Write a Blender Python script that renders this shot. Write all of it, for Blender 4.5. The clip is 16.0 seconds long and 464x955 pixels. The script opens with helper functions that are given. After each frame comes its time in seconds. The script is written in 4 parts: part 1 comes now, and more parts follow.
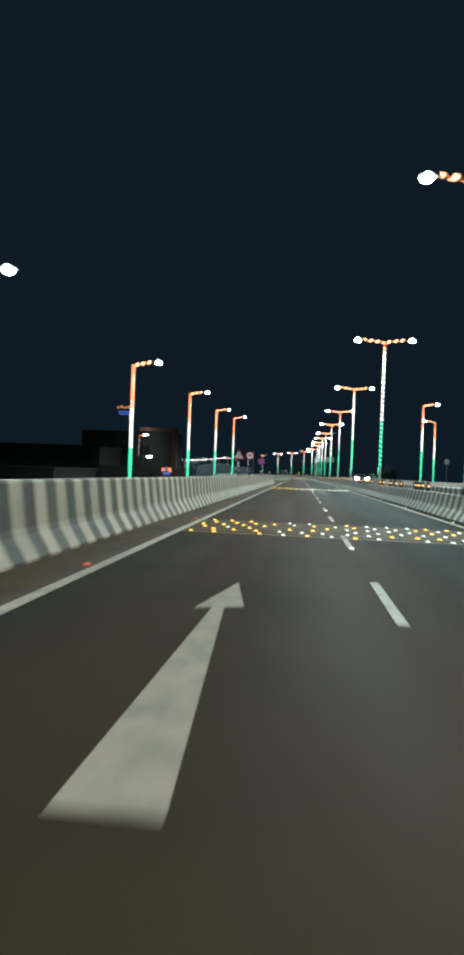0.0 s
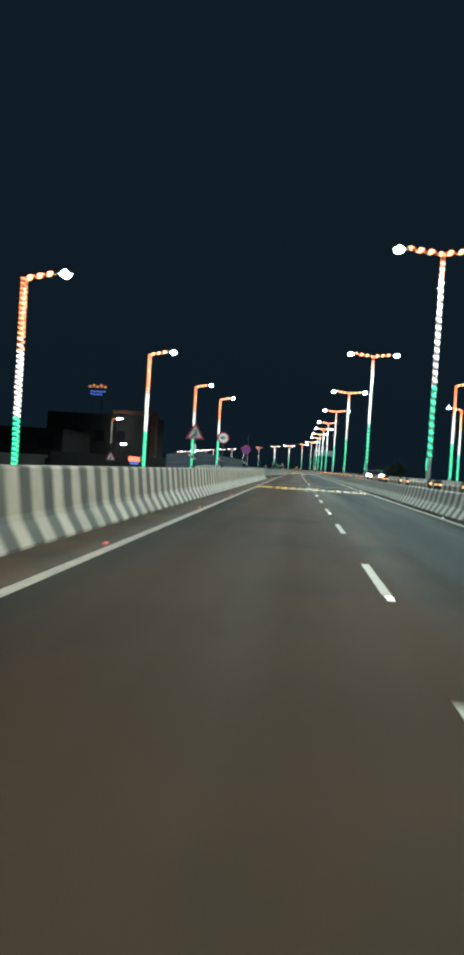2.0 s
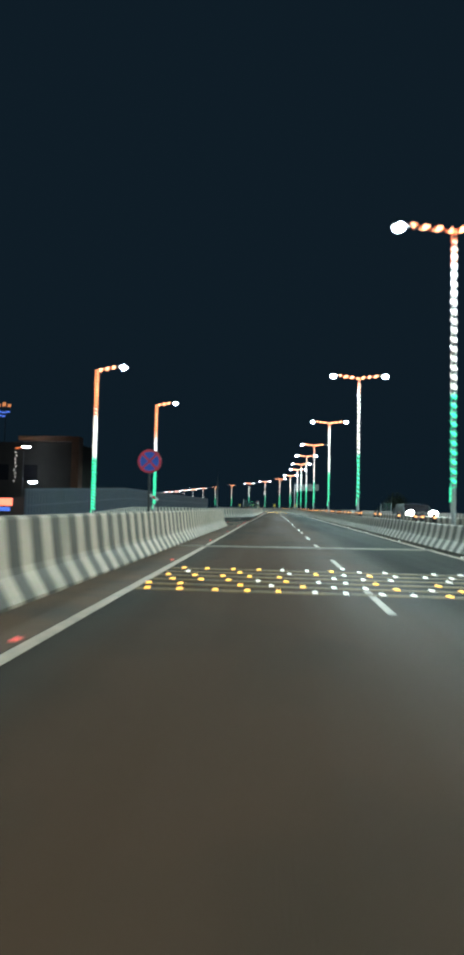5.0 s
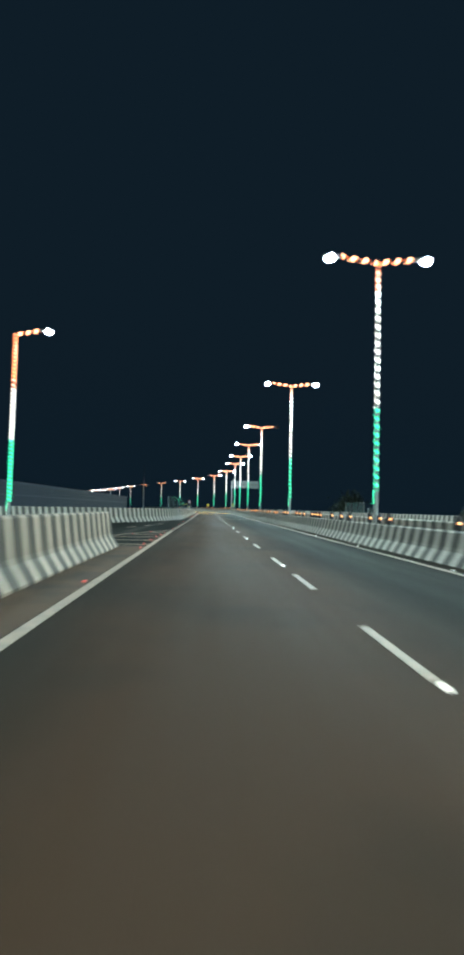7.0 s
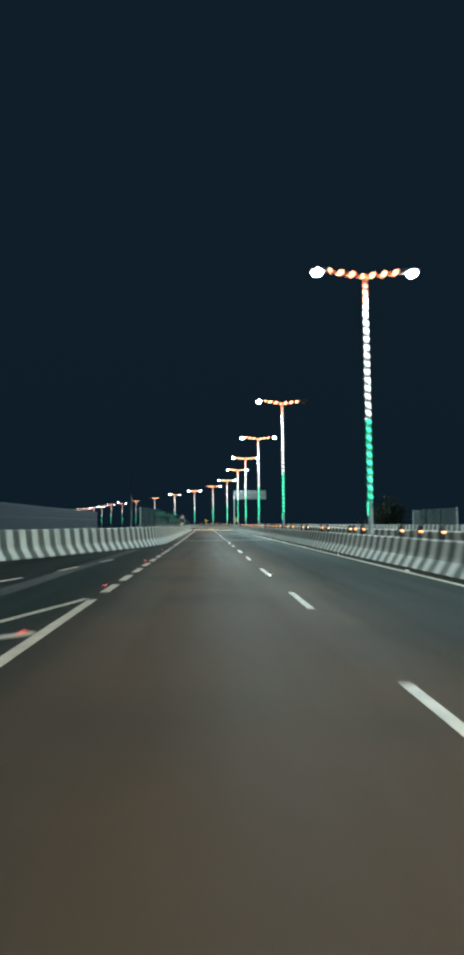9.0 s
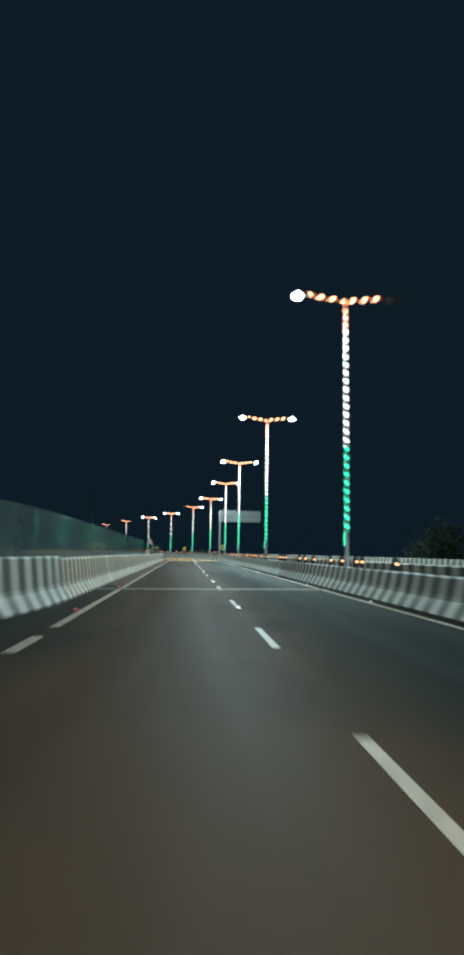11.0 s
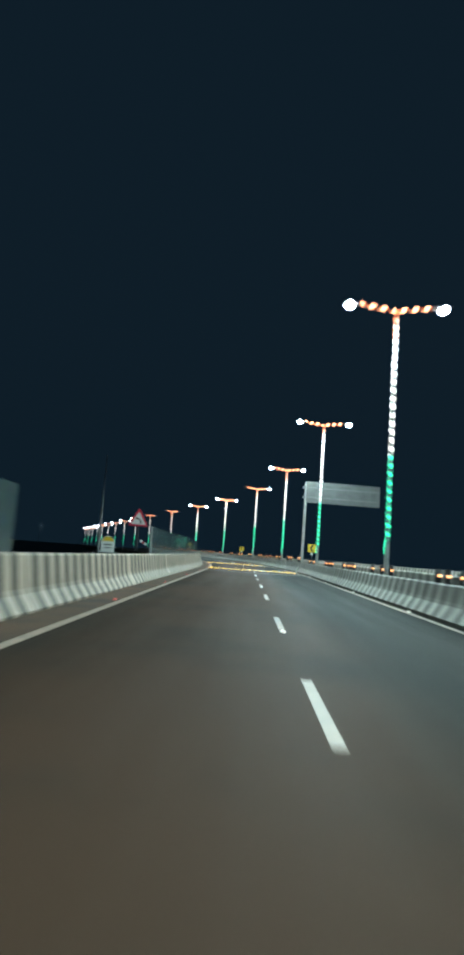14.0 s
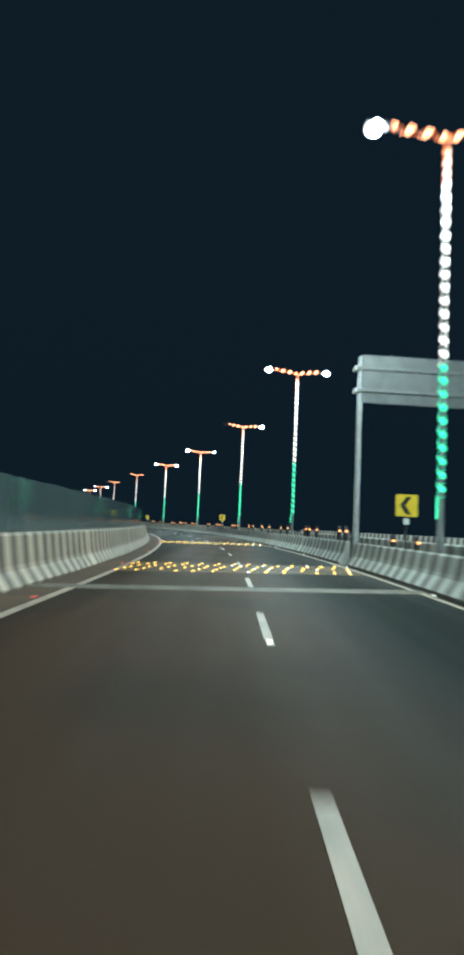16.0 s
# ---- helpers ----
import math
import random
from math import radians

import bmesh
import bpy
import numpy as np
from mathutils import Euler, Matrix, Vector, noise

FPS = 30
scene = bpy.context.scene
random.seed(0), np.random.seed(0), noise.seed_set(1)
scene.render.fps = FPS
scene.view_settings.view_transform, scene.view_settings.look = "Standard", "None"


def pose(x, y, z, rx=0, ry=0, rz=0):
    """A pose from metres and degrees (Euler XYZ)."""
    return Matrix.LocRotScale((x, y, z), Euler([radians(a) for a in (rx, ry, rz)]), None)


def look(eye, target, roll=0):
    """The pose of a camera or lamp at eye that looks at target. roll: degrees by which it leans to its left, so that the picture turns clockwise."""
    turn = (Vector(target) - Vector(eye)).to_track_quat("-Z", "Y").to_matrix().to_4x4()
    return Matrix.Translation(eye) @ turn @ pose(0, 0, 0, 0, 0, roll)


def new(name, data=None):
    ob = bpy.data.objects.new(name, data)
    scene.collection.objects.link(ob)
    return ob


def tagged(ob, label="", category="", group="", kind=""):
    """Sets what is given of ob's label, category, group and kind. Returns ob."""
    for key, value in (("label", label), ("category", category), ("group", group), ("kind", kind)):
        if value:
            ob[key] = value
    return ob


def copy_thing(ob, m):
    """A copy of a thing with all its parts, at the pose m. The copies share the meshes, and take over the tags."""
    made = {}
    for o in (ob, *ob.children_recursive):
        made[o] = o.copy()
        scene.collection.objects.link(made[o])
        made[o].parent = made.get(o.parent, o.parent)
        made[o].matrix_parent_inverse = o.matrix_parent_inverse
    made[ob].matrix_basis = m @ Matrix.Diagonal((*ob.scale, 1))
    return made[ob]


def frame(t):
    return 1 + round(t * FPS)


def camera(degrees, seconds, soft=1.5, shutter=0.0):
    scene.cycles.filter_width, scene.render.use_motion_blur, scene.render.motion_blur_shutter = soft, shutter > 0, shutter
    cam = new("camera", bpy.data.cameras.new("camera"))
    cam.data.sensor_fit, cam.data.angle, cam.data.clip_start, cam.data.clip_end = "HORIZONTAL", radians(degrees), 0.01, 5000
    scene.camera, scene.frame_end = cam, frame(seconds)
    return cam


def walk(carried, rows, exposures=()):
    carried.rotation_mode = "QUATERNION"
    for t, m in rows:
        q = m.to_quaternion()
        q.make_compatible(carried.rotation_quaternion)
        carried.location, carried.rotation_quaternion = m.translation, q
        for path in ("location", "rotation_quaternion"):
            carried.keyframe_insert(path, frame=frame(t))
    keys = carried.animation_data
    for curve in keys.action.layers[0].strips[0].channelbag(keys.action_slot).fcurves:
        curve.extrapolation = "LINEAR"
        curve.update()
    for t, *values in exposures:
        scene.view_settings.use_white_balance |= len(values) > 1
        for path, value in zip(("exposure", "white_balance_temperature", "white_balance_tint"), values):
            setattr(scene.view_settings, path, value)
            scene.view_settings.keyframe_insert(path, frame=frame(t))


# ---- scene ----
cam = camera(42.0, 16.0, soft=4.0, shutter=0.6)
PATH = [
    (0, (2.515, 4.763, 1.267), (2.292, 6.75, 1.25), 2.2),
    (0.5, (2.509, 8.586, 1.267), (2.282, 10.573, 1.251), 2.3),
    (1, (2.495, 12.452, 1.25), (2.32, 14.444, 1.235), 3.8),
    (1.5, (2.494, 16.4, 1.221), (2.294, 18.39, 1.196), 4.3),
    (2, (2.491, 20.49, 1.238), (2.278, 22.478, 1.198), 3.6),
    (2.5, (2.479, 24.8, 1.257), (2.256, 26.788, 1.223), 0.7),
    (3, (2.427, 29.346, 1.257), (2.27, 31.34, 1.251), -0.1),
    (3.5, (2.417, 34.055, 1.237), (2.258, 36.047, 1.317), 0.8),
    (6, (1.912, 58.387, 1.234), (1.82, 60.382, 1.332), 2.2),
    (6.5, (1.874, 63.477, 1.229), (1.882, 65.474, 1.328), 1.8),
    (7, (1.784, 68.731, 1.253), (1.865, 70.727, 1.354), 1.3),
    (7.5, (1.726, 74.044, 1.256), (1.807, 76.04, 1.363), 1.2),
    (8, (1.734, 79.483, 1.259), (1.803, 81.478, 1.379), 0.0),
    (8.5, (1.779, 85.128, 1.252), (1.862, 87.119, 1.42), -0.7),
    (9, (1.905, 90.922, 1.266), (1.993, 92.914, 1.417), -0.4),
    (9.2, (1.948, 93.333, 1.268), (2.041, 95.322, 1.452), -1.1),
    (11.5, (2.269, 122.078, 1.228), (2.418, 124.054, 1.494), 1.5),
    (12, (2.370, 128.922, 1.223), (2.493, 130.896, 1.520), 1.6),
    (12.5, (2.475, 135.775, 1.217), (2.614, 137.747, 1.521), 1.1),
    (13, (2.569, 142.665, 1.205), (2.710, 144.638, 1.497), 1.5),
    (13.5, (2.649, 149.623, 1.194), (2.668, 151.605, 1.463), 2.8),
    (14, (2.743, 156.624, 1.191), (2.681, 158.607, 1.439), 4.2),
    (14.5, (2.848, 163.687, 1.205), (2.795, 165.669, 1.467), 3.2),
    (15, (2.903, 170.941, 1.224), (2.869, 172.923, 1.491), 2.7),
    (15.5, (2.921, 178.220, 1.244), (2.905, 180.214, 1.395), 2.8),
    (16, (2.940, 185.450, 1.255), (2.940, 187.444, 1.411), 2.6),
]
walk(cam, [(t, look(eye, target, roll)) for t, eye, target, roll in PATH],
     exposures=((0, 0.12, 6500, 10), (3.5, 0.2, 6450, 10), (6.0, 0.2, 6300, 9), (8.5, 0.32, 6200, 9), (11.5, 0.12, 6200, 9), (13.5, 0.28, 6150, 8), (16.0, 0.2, 6250, 9)))

# ---- night sky and exposure ----
world = bpy.data.worlds.new("night_sky")
scene.world = world
world.use_nodes = True
wn, wl = world.node_tree.nodes, world.node_tree.links
bg = wn["Background"]
sky = wn.new("ShaderNodeTexSky")
sky.sky_type = "NISHITA"
sky.sun_disc = False
sky.sun_elevation = radians(-4.0)
sky.sun_rotation = radians(150)
glow = wn.new("ShaderNodeMix")
glow.data_type = "RGBA"
glow.blend_type = "ADD"
glow.inputs[0].default_value = 1.0
glow.inputs[7].default_value = (0.0040, 0.0100, 0.0162, 1)
dim = wn.new("ShaderNodeMix")
dim.data_type = "RGBA"
dim.blend_type = "MULTIPLY"
dim.inputs[0].default_value = 1.0
dim.inputs[7].default_value = (0.02, 0.02, 0.02, 1)
wl.new(sky.outputs[0], dim.inputs[6])
wl.new(dim.outputs[2], glow.inputs[6])
wl.new(glow.outputs[2], bg.inputs[0])
bg.inputs[1].default_value = 1.0

LAMP_W = 2300.0          # watts of one street luminaire
LAMP_COL = (0.69, 0.95, 0.92)

# ---- the road's line: straight, a left bend, straight again ----
U0, S1, RAD, TURN = 7.74, 197.0, 245.0, 0.339
S2 = S1 + RAD * TURN


def W(s, u, z=0.0):
    """A place from the way along the road, the offset to the right of the left edge line, and the height."""
    if s <= S1:
        return Vector((u, s, z))
    a = min((s - S1) / RAD, TURN)
    r = RAD + u - U0
    p = Vector((U0 - RAD + r * math.cos(a), S1 + r * math.sin(a), z))
    if s > S2:
        p += Vector((-math.sin(a), math.cos(a), 0)) * (s - S2)
    return p


def heading(s):
    return math.degrees(min(max((s - S1) / RAD, 0), TURN))


def ramp_z(s):
    """The slip road climbs to the deck's level."""
    return -0.034 * max(0.0, 97.0 - s)


EDGE = 0.14              # offset of the left edge line past the slip road


def settle(s):
    """The left barrier past the slip road loses a little of its height towards the bend."""
    k = min(max((s - 143.0) / 30.0, 0.0), 1.0)
    return 1.02 - 0.09 * k


# ---- materials ----
def mat(name, col, rough=0.6, metal=0.0, var=0.25, scale=3.0, fine=60.0, bump=0.15, col2=None, emit=None, power=0.0, spec=0.5, stretch=1.0, rise=1.0):
    m = bpy.data.materials.new(name)
    m.use_nodes = True
    n, l = m.node_tree.nodes, m.node_tree.links
    b = n["Principled BSDF"]
    b.inputs["Roughness"].default_value = rough
    b.inputs["Metallic"].default_value = metal
    b.inputs["Specular IOR Level"].default_value = spec
    geo = n.new("ShaderNodeNewGeometry")
    big, small = n.new("ShaderNodeTexNoise"), n.new("ShaderNodeTexNoise")
    big.inputs["Scale"].default_value, big.inputs["Detail"].default_value = scale, 6
    small.inputs["Scale"].default_value, small.inputs["Detail"].default_value = fine, 3
    sx = n.new("ShaderNodeVectorMath")
    sx.operation = "MULTIPLY"
    sx.inputs[1].default_value = (1.0, stretch, rise)
    l.new(geo.outputs["Position"], sx.inputs[0])
    l.new(sx.outputs[0], big.inputs["Vector"])
    l.new(geo.outputs["Position"], small.inputs["Vector"])
    c2 = col2 or tuple(c * 0.45 for c in col)
    mix = n.new("ShaderNodeMix")
    mix.data_type = "RGBA"
    mix.inputs[6].default_value, mix.inputs[7].default_value = (*col, 1), (*c2, 1)
    ramp = n.new("ShaderNodeMapRange")
    ramp.inputs[1].default_value, ramp.inputs[2].default_value = 0.42, 0.75
    ramp.inputs[3].default_value, ramp.inputs[4].default_value = 0.0, var * 2
    l.new(big.outputs["Fac"], ramp.inputs[0])
    l.new(ramp.outputs[0], mix.inputs[0])
    mul = n.new("ShaderNodeMix")
    mul.data_type, mul.blend_type = "RGBA", "MULTIPLY"
    mul.inputs[0].default_value = var
    l.new(mix.outputs[2], mul.inputs[6])
    l.new(small.outputs["Color"], mul.inputs[7])
    l.new(mul.outputs[2], b.inputs["Base Color"])
    if bump:
        bp = n.new("ShaderNodeBump")
        bp.inputs["Strength"].default_value, bp.inputs["Distance"].default_value = bump, 0.01
        l.new(small.outputs["Fac"], bp.inputs["Height"])
        l.new(bp.outputs[0], b.inputs["Normal"])
    if emit:
        b.inputs["Emission Color"].default_value = (*emit, 1)
        b.inputs["Emission Strength"].default_value = power
    return m


def worn_asphalt(name):
    """Asphalt with stone grain, lengthwise wear, blown brown dust, a few dark drips and a painted headlight pool."""
    m = mat(name, (0.0118, 0.0172, 0.0160), 0.72, var=0.42, scale=0.9, fine=70, bump=0.4, col2=(0.0084, 0.0124, 0.0115), spec=0.10, stretch=0.10)
    n, l = m.node_tree.nodes, m.node_tree.links
    b = n["Principled BSDF"]
    src = b.inputs["Base Color"].links[0].from_socket
    geo = n.new("ShaderNodeNewGeometry")
    for scale, lo, hi, amount, col, sy in ((0.22, 0.42, 0.66, 0.40, (0.040, 0.032, 0.023, 1), 0.25), (1.7, 0.55, 0.72, 0.7, (0.011, 0.011, 0.011, 1), 0.18), (1.1, 0.50, 0.68, 0.40, (0.017, 0.0168, 0.0165, 1), 0.012), (170.0, 0.56, 0.68, 0.55, (0.066, 0.070, 0.064, 1), 1.0)):
        v = n.new("ShaderNodeVectorMath")
        v.operation = "MULTIPLY"
        v.inputs[1].default_value = (1, sy, 1)
        l.new(geo.outputs["Position"], v.inputs[0])
        t = n.new("ShaderNodeTexNoise")
        t.inputs["Scale"].default_value, t.inputs["Detail"].default_value = scale, 5
        l.new(v.outputs[0], t.inputs["Vector"])
        r = n.new("ShaderNodeMapRange")
        r.inputs[1].default_value, r.inputs[2].default_value, r.inputs[4].default_value = lo, hi, amount
        l.new(t.outputs["Fac"], r.inputs[0])
        k = n.new("ShaderNodeMix")
        k.data_type = "RGBA"
        k.inputs[7].default_value = col
        l.new(r.outputs[0], k.inputs[0])
        l.new(src, k.inputs[6])
        src = k.outputs[2]
    # wheel tracks polished by the traffic
    track = n.new("ShaderNodeVectorMath")
    track.operation = "MULTIPLY"
    track.inputs[1].default_value = (1, 0.05, 1)
    l.new(geo.outputs["Position"], track.inputs[0])
    polish = n.new("ShaderNodeTexNoise")
    polish.inputs["Scale"].default_value, polish.inputs["Detail"].default_value = 0.55, 4
    l.new(track.outputs[0], polish.inputs["Vector"])
    for name_in, rough_end, smooth_end in (("Roughness", 0.80, 0.64), ("Specular IOR Level", 0.05, 0.10)):
        r = n.new("ShaderNodeMapRange")
        r.inputs[1].default_value, r.inputs[2].default_value = 0.38, 0.68
        r.inputs[3].default_value, r.inputs[4].default_value = rough_end, smooth_end
        l.new(polish.outputs["Fac"], r.inputs[0])
        l.new(r.outputs[0], b.inputs[name_in])
    # warm headlight pool, painted as a brown band along the inner lane
    sep = n.new("ShaderNodeSeparateXYZ")
    l.new(geo.outputs["Position"], sep.inputs[0])
    pool_noise = n.new("ShaderNodeTexNoise")
    pool_noise.inputs["Scale"].default_value, pool_noise.inputs["Detail"].default_value = 0.35, 4
    l.new(geo.outputs["Position"], pool_noise.inputs["Vector"])
    amount = pool_noise.outputs["Fac"]
    for lo, hi in ((5.2, 3.2), (-0.8, 1.5)):
        r = n.new("ShaderNodeMapRange")
        r.interpolation_type = "SMOOTHSTEP"
        r.inputs[1].default_value, r.inputs[2].default_value = lo, hi
        l.new(sep.outputs[0], r.inputs[0])
        k = n.new("ShaderNodeMath")
        k.operation = "MULTIPLY"
        l.new(amount, k.inputs[0])
        l.new(r.outputs[0], k.inputs[1])
        amount = k.outputs[0]
    gain = n.new("ShaderNodeMath")
    gain.operation, gain.use_clamp = "MULTIPLY", True
    gain.inputs[1].default_value = 2.0
    l.new(amount, gain.inputs[0])
    k = n.new("ShaderNodeMix")
    k.data_type = "RGBA"
    k.inputs[7].default_value = (0.066, 0.0365, 0.0235, 1)
    l.new(gain.outputs[0], k.inputs[0])
    l.new(src, k.inputs[6])
    l.new(k.outputs[2], b.inputs["Base Color"])
    return m


M_ASPHALT = worn_asphalt("asphalt")
# Brown margin dust, its red pushed further to carry headlight warmth.
M_SHOULDER = mat("headlit_dusty_shoulder", (0.140, 0.069, 0.034), 0.85, var=0.5, scale=0.9, fine=40, bump=0.3, col2=(0.050, 0.034, 0.024))
M_DRIFT = mat("pale_dust", (0.052, 0.042, 0.033), 0.9, var=0.8, scale=1.8, fine=40, bump=0.3, col2=(0.020, 0.018, 0.015), stretch=0.15)
# White road paint, reddened in its colour to show headlight warmth.
M_LINE = mat("headlit_road_white", (0.59, 0.42, 0.325), 0.55, var=0.35, scale=4.0, fine=80, col2=(0.20, 0.18, 0.16))
M_RUMBLE = mat("rumble_paint_yellow", (0.29, 0.165, 0.045), 0.6, var=0.6, scale=2.5, fine=60, col2=(0.10, 0.075, 0.042))
M_JOINT = mat("expansion_joint_mortar", (0.29, 0.235, 0.185), 0.8, var=0.5, scale=2.0, fine=50)
M_WHITE = mat("barrier_paint_white", (0.60, 0.53, 0.47), 0.6, var=0.45, scale=2.2, fine=30, col2=(0.40, 0.35, 0.29), rise=0.3)
# Left barrier paints: dust, plus headlight warmth mixed into the colour.
M_CREAM = mat("headlit_dusty_white", (0.71, 0.52, 0.395), 0.65, var=0.5, scale=2.0, fine=30, col2=(0.40, 0.31, 0.23), rise=0.3)
M_UMBER = mat("headlit_dusty_black", (0.086, 0.063, 0.045), 0.65, var=0.5, scale=2.0, fine=30, col2=(0.17, 0.13, 0.095), rise=0.3)
M_BLACK = mat("barrier_paint_black", (0.074, 0.070, 0.062), 0.6, var=0.5, scale=2.2, fine=30, col2=(0.13, 0.12, 0.10), rise=0.3)
# Dark brown tone for the low upright foot of a barrier.
M_TOE = mat("barrier_toe_dark", (0.13, 0.11, 0.09), 0.9, var=0.5, scale=4.0, fine=40, col2=(0.15, 0.13, 0.105))
M_FADEW = mat("faded_barrier_white", (0.76, 0.73, 0.66), 0.7, var=0.5, scale=1.8, fine=30, col2=(0.33, 0.32, 0.28), rise=0.3)
M_FADEB = mat("faded_barrier_black", (0.24, 0.23, 0.21), 0.7, var=0.5, scale=1.8, fine=30, col2=(0.36, 0.34, 0.30), rise=0.3)
M_CONC = mat("concrete", (0.30, 0.29, 0.27), 0.85, var=0.4, scale=1.2, fine=35, bump=0.3)
M_GALV = mat("galvanised_steel", (0.46, 0.47, 0.47), 0.5, 0.3, var=0.25, scale=6, fine=90, bump=0.05)
M_STEEL_DARK = mat("dark_painted_steel", (0.05, 0.05, 0.055), 0.5, 0.2, var=0.3, scale=6, fine=60, bump=0.05)
M_BOARD = mat("sign_back_aluminium", (0.145, 0.15, 0.15), 0.5, 0.3, var=0.3, scale=2, fine=40, bump=0.05)
M_RAILS = mat("dull_aluminium_rail", (0.20, 0.20, 0.20), 0.5, 0.3, var=0.3, scale=3, fine=40, bump=0.05)
M_RED = mat("sign_red", (0.55, 0.02, 0.05), 0.4, var=0.1, scale=5, bump=0)
M_SIGNW = mat("sign_white", (0.85, 0.84, 0.82), 0.4, var=0.1, scale=5, bump=0)
M_BLUE = mat("sign_blue", (0.02, 0.08, 0.45), 0.4, var=0.1, scale=5, bump=0)
M_YEL = mat("sign_yellow", (0.86, 0.58, 0.03), 0.4, var=0.1, scale=5, bump=0)
M_BLK = mat("sign_black", (0.015, 0.015, 0.015), 0.5, var=0.1, scale=5, bump=0)
M_PANEL = mat("noise_panel", (0.105, 0.140, 0.142), 0.09, var=0.5, scale=0.7, fine=5, bump=0.12, col2=(0.060, 0.085, 0.090), spec=0.7, rise=0.25)
M_FENCE = mat("blue_sheet_fence", (0.005, 0.016, 0.042), 0.6, 0.0, var=0.35, scale=0.7, fine=15, bump=0.05)
M_RAIL = mat("pale_fence_streak", (0.018, 0.034, 0.07), 0.55, var=0.3, scale=1.5, fine=20, bump=0.05)
M_GROUND = mat("dark_ground", (0.06, 0.055, 0.045), 0.95, var=0.5, scale=0.05, fine=2.0, bump=0.2)
M_GREYWALL = mat("grey_plaster", (0.065, 0.065, 0.062), 0.85, var=0.4, scale=0.4, fine=8)
M_WALL = mat("building_plaster", (0.045, 0.041, 0.037), 0.85, var=0.4, scale=0.4, fine=8)
M_BROWN = mat("brown_cladding", (0.15, 0.062, 0.03), 0.6, var=0.3, scale=0.8, fine=10)
M_LAMP = mat("luminaire_glass", (0.9, 0.9, 0.9), 0.3, var=0, bump=0, emit=(0.80, 0.93, 1.0), power=60)
M_ORANGE = mat("rope_light_orange", (0.8, 0.3, 0.1), 0.4, var=0, bump=0, emit=(1.0, 0.35, 0.145), power=2.0)
M_ARM = mat("rope_light_amber", (0.8, 0.4, 0.2), 0.4, var=0, bump=0, emit=(1.0, 0.40, 0.20), power=4.6)
M_CORD_O = mat("glowing_orange_cord", (0.8, 0.2, 0.05), 0.4, var=0, bump=0, emit=(1.0, 0.21, 0.05), power=1.05)
M_SALMON = mat("rope_light_warm", (0.8, 0.6, 0.5), 0.4, var=0, bump=0, emit=(1.0, 0.50, 0.32), power=2.2)
M_ROPEW = mat("rope_light_white", (0.8, 0.8, 0.8), 0.4, var=0, bump=0, emit=(1.0, 0.97, 0.88), power=2.4)
M_CORD_W = mat("glowing_white_cord", (0.8, 0.8, 0.8), 0.4, var=0, bump=0, emit=(1.0, 0.93, 0.85), power=0.28)
M_GREEN = mat("rope_light_green", (0.1, 0.7, 0.4), 0.4, var=0, bump=0, emit=(0.05, 0.88, 0.44), power=1.7)
M_CORD_G = mat("glowing_green_cord", (0.05, 0.6, 0.3), 0.4, var=0, bump=0, emit=(0.0, 0.75, 0.42), power=0.65)
# Reflecting studs emit to imitate returned headlight; the white also serves real bulbs.
M_AMBER = mat("amber_stud_glow", (0.9, 0.6, 0.1), 0.3, var=0, bump=0, emit=(1.0, 0.48, 0.09), power=2.3)
M_STUDW = mat("white_stud_bulb_glow", (0.9, 0.9, 0.85), 0.3, var=0, bump=0, emit=(1.0, 0.93, 0.80), power=1.3)
M_STUDR = mat("red_stud_glow", (0.8, 0.1, 0.1), 0.3, var=0, bump=0, emit=(1.0, 0.10, 0.07), power=0.7)
M_NEON_O = mat("neon_orange", (0.6, 0.3, 0.1), 0.4, var=0, bump=0, emit=(1.0, 0.35, 0.12), power=0.6)
M_NEON_B = mat("neon_blue", (0.1, 0.2, 0.7), 0.4, var=0, bump=0, emit=(0.12, 0.25, 1.0), power=0.7)
M_NEON_R = mat("neon_red", (0.7, 0.1, 0.1), 0.4, var=0, bump=0, emit=(1.0, 0.18, 0.10), power=2.5)
# Amber reflector that emits, standing in for headlight thrown back.
M_REFLECT = mat("glowing_amber_reflector", (0.9, 0.4, 0.1), 0.3, var=0, bump=0, emit=(1.0, 0.38, 0.14), power=3.6)
M_LAMP_OFF = mat("unlit_lens", (0.35, 0.36, 0.38), 0.25, var=0.1, bump=0)
M_LEAF = mat("dark_foliage", (0.026, 0.042, 0.018), 0.7, var=0.4, scale=3, fine=30, bump=0)
M_BARK = mat("bark", (0.10, 0.08, 0.06), 0.9, var=0.4, scale=3, fine=30)
M_HEAD = mat("headlight_lens", (0.9, 0.9, 0.9), 0.2, var=0, bump=0, emit=(1.0, 0.95, 0.85), power=80)
M_CAR = mat("car_paint_grey", (0.06, 0.065, 0.07), 0.3, 0.3, var=0.1, scale=2, bump=0)
M_GLASS = mat("dark_car_glass", (0.02, 0.02, 0.025), 0.08, var=0, bump=0)
M_TYRE = mat("tyre_rubber", (0.02, 0.02, 0.02), 0.8, var=0.2, scale=8)


